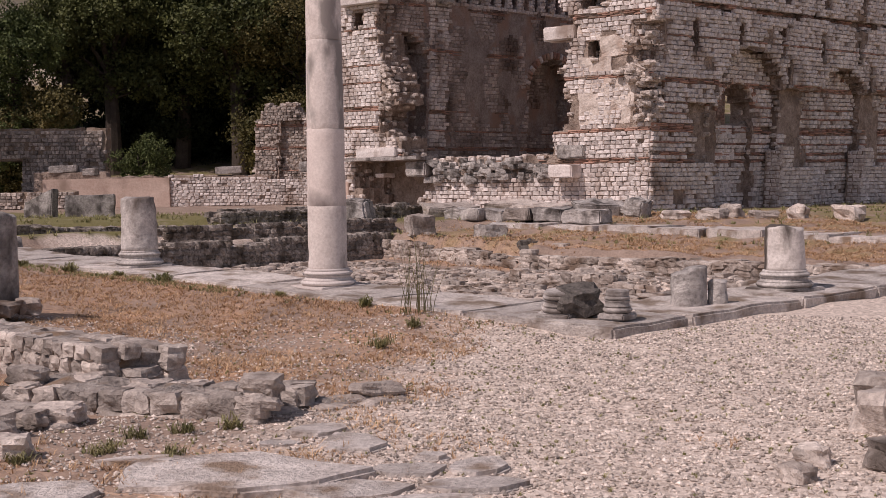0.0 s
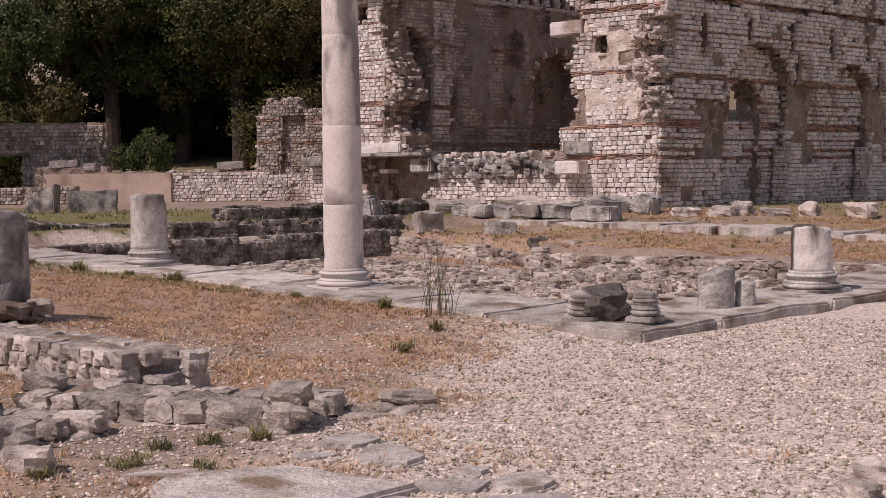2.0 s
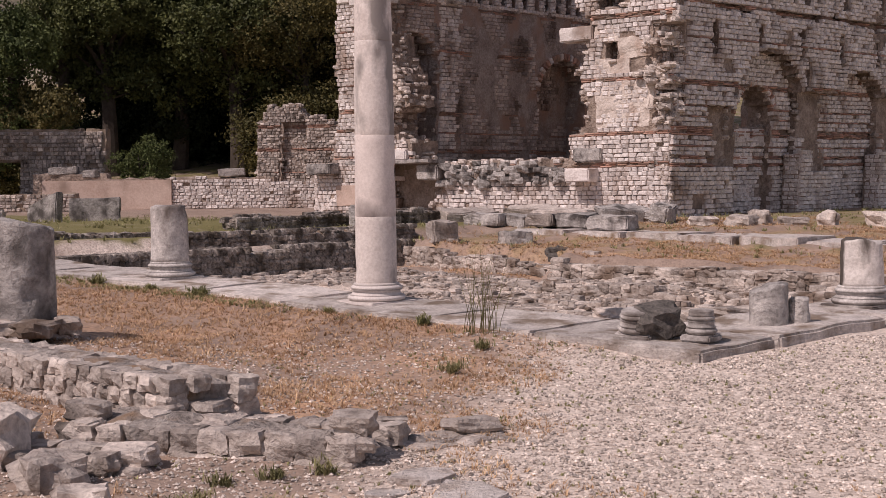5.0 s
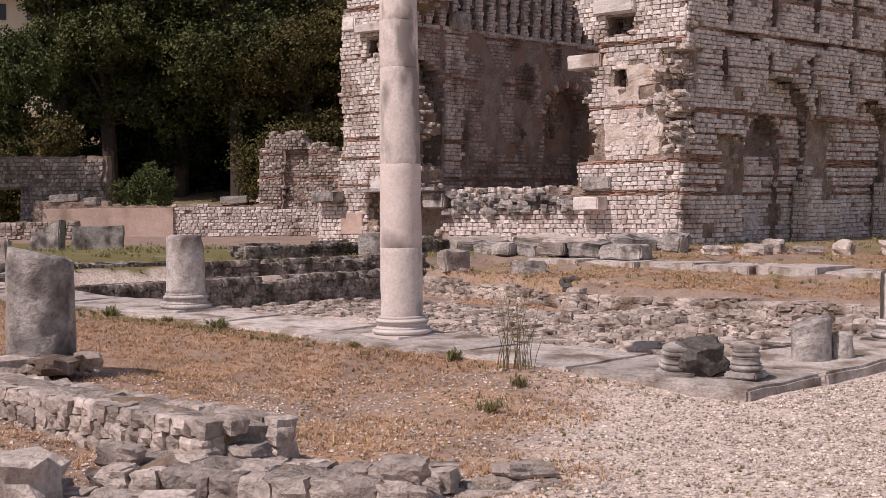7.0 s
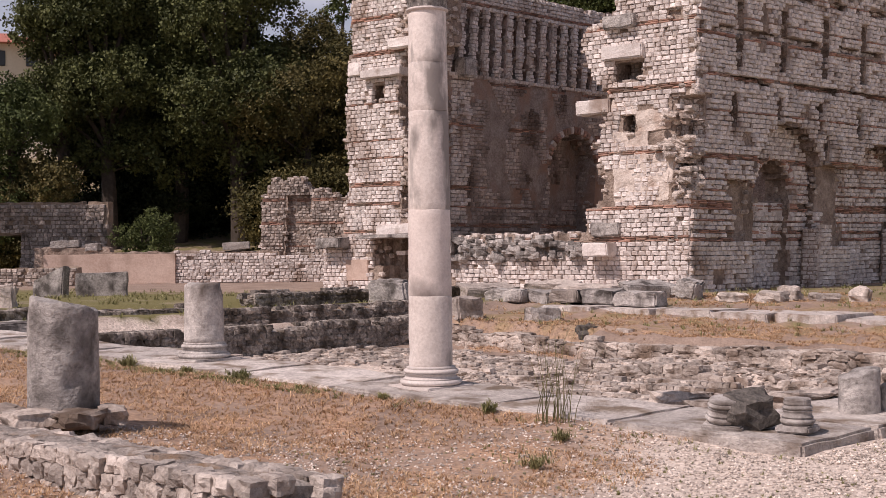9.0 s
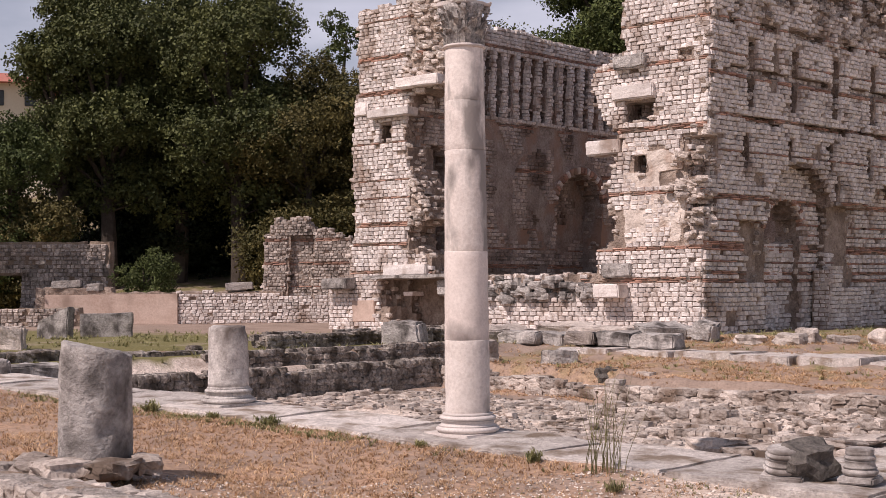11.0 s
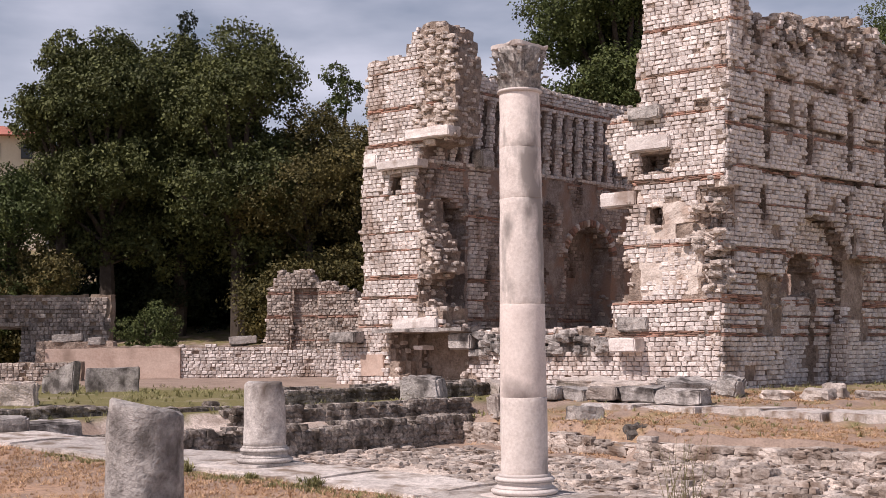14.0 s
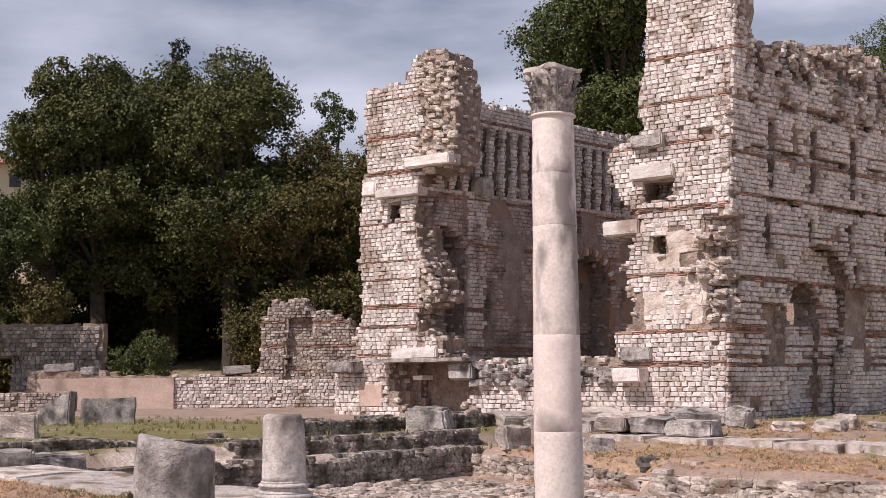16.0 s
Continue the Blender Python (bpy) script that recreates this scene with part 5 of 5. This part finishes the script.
# ---- trees ----
def leaf_cloud(heap, blobs, count, size, seed, flat=0.9):
    """Leaves gathered in clumps over the outside of each blob."""
    g = np.random.default_rng(seed)
    total = sum(b[3] ** 2 for b in blobs)
    for cx, cy, cz, rad in blobs:
        n = int(count * rad ** 2 / total)
        m = 46
        d = g.normal(size=(m, 3))
        d /= np.linalg.norm(d, axis=1, keepdims=True)
        heart = d * rad * g.uniform(0.72, 1.0, (m, 1))
        own = g.integers(0, m, n)
        p = heart[own] + g.normal(size=(n, 3)) * rad * 0.115
        p = p * np.array((1, 1, flat)) + np.array((cx, cy, cz))
        s = size * g.uniform(0.55, 1.35, (n, 1))
        n1 = g.normal(size=(n, 3)) + d[own] * 1.2
        n1 /= np.linalg.norm(n1, axis=1, keepdims=True)
        a = np.cross(n1, g.normal(size=(n, 3)))
        a /= np.linalg.norm(a, axis=1, keepdims=True) + 1e-6
        b = np.cross(n1, a)
        q = np.stack((p - a * s * 0.5, p - b * s * 0.3, p + a * s * 0.5, p + b * s * 0.3 + n1 * s * 0.15), axis=1).reshape(-1, 3)
        heap.add(q, [(k, k + 1, k + 2, k + 3) for k in range(0, 4 * n, 4)])


def tree(x, y, z, height, radius, seed, leaf, label, count=9000, size=0.34, low=0.15, nblob=16):
    r = random.Random(seed)
    th = new("tree")
    tagged(th, label, "tree", "trees")
    bm = bmesh.new()
    def limb(p, q, r0, r1, n=7):
        ax = (q - p)
        rows = []
        for i in range(n + 1):
            c = p + ax * (i / n) + Vector((noise.noise(p + Vector((i, 0, 0))), noise.noise(p + Vector((0, i, 0))), 0)) * 0.15
            rad = r0 + (r1 - r0) * i / n
            rows.append([bm.verts.new(c + Vector((math.cos(t) * rad, math.sin(t) * rad, 0))) for t in (k * 6.283 / 8 for k in range(8))])
        for a, b in zip(rows, rows[1:]):
            for k in range(8):
                bm.faces.new((a[k], a[(k + 1) % 8], b[(k + 1) % 8], b[k]))
    base = Vector((x, y, z - 0.3))
    top = Vector((x + r.uniform(-0.5, 0.5), y, z + height * 0.7))
    limb(base, top, height * 0.03, height * 0.008)
    blobs = []
    for k in range(nblob):
        t = 6.283 * k / nblob * 2.4
        f = low + (1 - low) * (k + 0.5) / nblob
        w = radius * math.sqrt(max(0.02, 1 - (max(0.0, f - 0.45) / 0.56) ** 3)) * (0.8 + 0.2 * min(1, f * 3))
        rr = radius * r.uniform(0.34, 0.52)
        d = max(0.0, w - rr * 0.6) * r.uniform(0.7, 1.05)
        if k % 4 == 1:
            d *= 0.3
        c = Vector((x + math.cos(t) * d, y + math.sin(t) * d, z + height * f - rr * 0.75))
        blobs.append((c.x, c.y, max(c.z, z + rr * 0.5), rr))
        if k % 2 == 0:
            s = base.lerp(top, min(0.95, f * 0.7 + 0.1))
            limb(s, Vector((c.x, c.y, max(c.z, z + 1))), height * 0.011, height * 0.004, 5)
    part("trunk", bm, M_BARK, th)
    heap = Heap()
    leaf_cloud(heap, blobs, int(count * 2.9), size * 0.46, seed)
    heap.build("crown", leaf, th, kind="")
    return th


LT = "dark dense evergreen tree behind the ruin"
tree(-15.9, 58, 1.2, 16.9, 4.0, 1, M_LEAF, LT, 26000, size=0.42, low=0.40, nblob=46)
tree(-18.3, 58.5, 1.2, 16.9, 3.1, 21, M_LEAF, LT, 20000, size=0.42, low=0.38, nblob=40)
tree(-12.7, 60, 1.4, 16.7, 4.2, 2, M_LEAF, LT, 26000, size=0.42, low=0.42, nblob=46)
tree(-9.0, 57, 1.2, 16.9, 4.0, 3, M_LEAF, "dense green tree with a rounded crown", 24000, size=0.42, low=0.36, nblob=42)
# leaves coloured near-black to stand for the shade beneath the crowns
tree(-14.6, 62.5, 1.2, 13.0, 4.6, 17, M_CYPRESS_AND_SHADE, LT, 20000, size=0.42, low=0.02, nblob=28)
tree(-5.2, 56, 1.2, 12.6, 3.9, 4, M_LEAF3, "olive-brown broadleaf tree beside the ruin", 18000, size=0.36, low=0.03, nblob=28)
tree(-1.8, 57, 1.2, 12.4, 3.6, 5, M_LEAF3, "olive-brown broadleaf tree beside the ruin", 15000, size=0.36, low=0.03, nblob=28)
tree(-4.2, 60, 1.5, 15.6, 2.0, 15, M_LEAF2, "thin light green tree with open branches", 3500, low=0.3, nblob=12)
tree(-19.2, 51, 1.0, 9.0, 3.0, 6, M_LEAF2, "bushy green tree above the garden wall", 18000, low=0.02, nblob=32)
tree(-17.5, 50, 0.8, 5.4, 2.4, 7, M_LEAF3, "bushy shrub tree above the garden wall", 8000, low=0.03, nblob=18)
tree(-22.6, 57, 1.2, 9.0, 3.4, 8, M_LEAF2, "bushy green tree above the garden wall", 10000, low=0.03)
tree(13.0, 68, 3, 26.0, 5.6, 9, M_LEAF2, "tall green tree rising behind the hall", 54000, size=0.5, low=0.4, nblob=54)
tree(6.5, 74, 4, 15.0, 5.0, 16, M_LEAF, "dark tree behind the hall", 9000, size=0.5, low=0.1)
tree(31.5, 72, 4, 20.4, 4.8, 10, M_LEAF2, "green tree behind the side wall", 12000, low=0.4)
# filler trees under the crowns; deep shade is put into their leaf colour
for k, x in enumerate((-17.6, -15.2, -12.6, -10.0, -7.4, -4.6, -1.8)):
    tree(x, 64 + 2.5 * (k % 2), 2.2, 11.5, 4.0, 40 + k, M_CYPRESS_AND_SHADE, "filler undergrowth tree, deep shade put into its near-black leaves", 9000, size=0.6, low=0.0, nblob=26)
shrub = tree(-9.9, 37.6, 0.3, 2.7, 1.4, 21, M_LEAF2, "low green shrub behind the terrace wall", 4200, size=0.2, low=0.1, nblob=12)


def cypress(x, y, z, h, seed):
    r = random.Random(seed)
    th = new("cypress")
    tagged(th, "narrow dark cypress rising over other trees", "tree")
    bm = bmesh.new()
    bmesh.ops.create_cone(bm, segments=8, radius1=0.2, radius2=0.03, depth=h * 0.9, cap_ends=True)
    bmesh.ops.translate(bm, vec=(x, y, z + h * 0.45), verts=bm.verts)
    part("trunk", bm, M_BARK, th)
    heap = Heap()
    blobs = [(x + r.uniform(-0.2, 0.2), y, z + h * (0.1 + 0.86 * k / 14), 0.42 + 1.0 * math.sin(math.pi * min(1, 0.3 + 0.66 * k / 14))) for k in range(15)]
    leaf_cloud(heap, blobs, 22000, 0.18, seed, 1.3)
    heap.build("crown", M_CYPRESS_AND_SHADE, th, kind="")


cypress(-12.9, 64, 2.5, 18.2, 3)


# ---- distant house on the slope ----
def house(x, y, z):
    th = new("house")
    tagged(th, "distant cream house with a red tiled roof", "house")
    bm = bmesh.new()
    bmesh.ops.create_cube(bm, size=1)
    bmesh.ops.scale(bm, vec=(9, 8, 12), verts=bm.verts)
    bmesh.ops.translate(bm, vec=(0, 0, -3.2), verts=bm.verts)
    wall = part("wall", bm, M_RENDER, th)
    bm = bmesh.new()
    bmesh.ops.create_cone(bm, segments=4, radius1=7.2, radius2=0.6, depth=1.5, cap_ends=True)
    bmesh.ops.rotate(bm, cent=(0, 0, 0), matrix=Matrix.Rotation(0.785, 3, "Z"), verts=bm.verts)
    bmesh.ops.translate(bm, vec=(0, 0, 3.5), verts=bm.verts)
    roof = part("roof", bm, M_ROOF, th)
    bm = bmesh.new()
    bmesh.ops.create_cube(bm, size=1)
    bmesh.ops.scale(bm, vec=(0.7, 0.7, 1.5), verts=bm.verts)
    bmesh.ops.translate(bm, vec=(-2, 0, 4.3), verts=bm.verts)
    part("chimney", bm, M_ROOF, roof)
    for k in range(3):
        for j in range(2):
            bm = bmesh.new()
            bmesh.ops.create_cube(bm, size=1)
            bmesh.ops.scale(bm, vec=(1.0, 0.2, 1.4), verts=bm.verts)
            bmesh.ops.bevel(bm, geom=bm.edges[:], offset=0.05, segments=1, affect="EDGES")
            bmesh.ops.translate(bm, vec=(-2.8 + k * 2.8, -4.05, 1.4 - j * 3), verts=bm.verts)
            part("window", bm, M_GLASSDARK, th)
    th.matrix_basis = pose(x, y, z, 0, 0, 12)


house(-38.0, 112, 17.8)
# added out of view, only to cast shade on the garden wall
tree(-19.4, 34.8, 0.3, 11.5, 3.7, 60, M_LEAF, "unseen evergreen tree added to shade the garden wall", 12000, size=0.4, low=0.4, nblob=28)
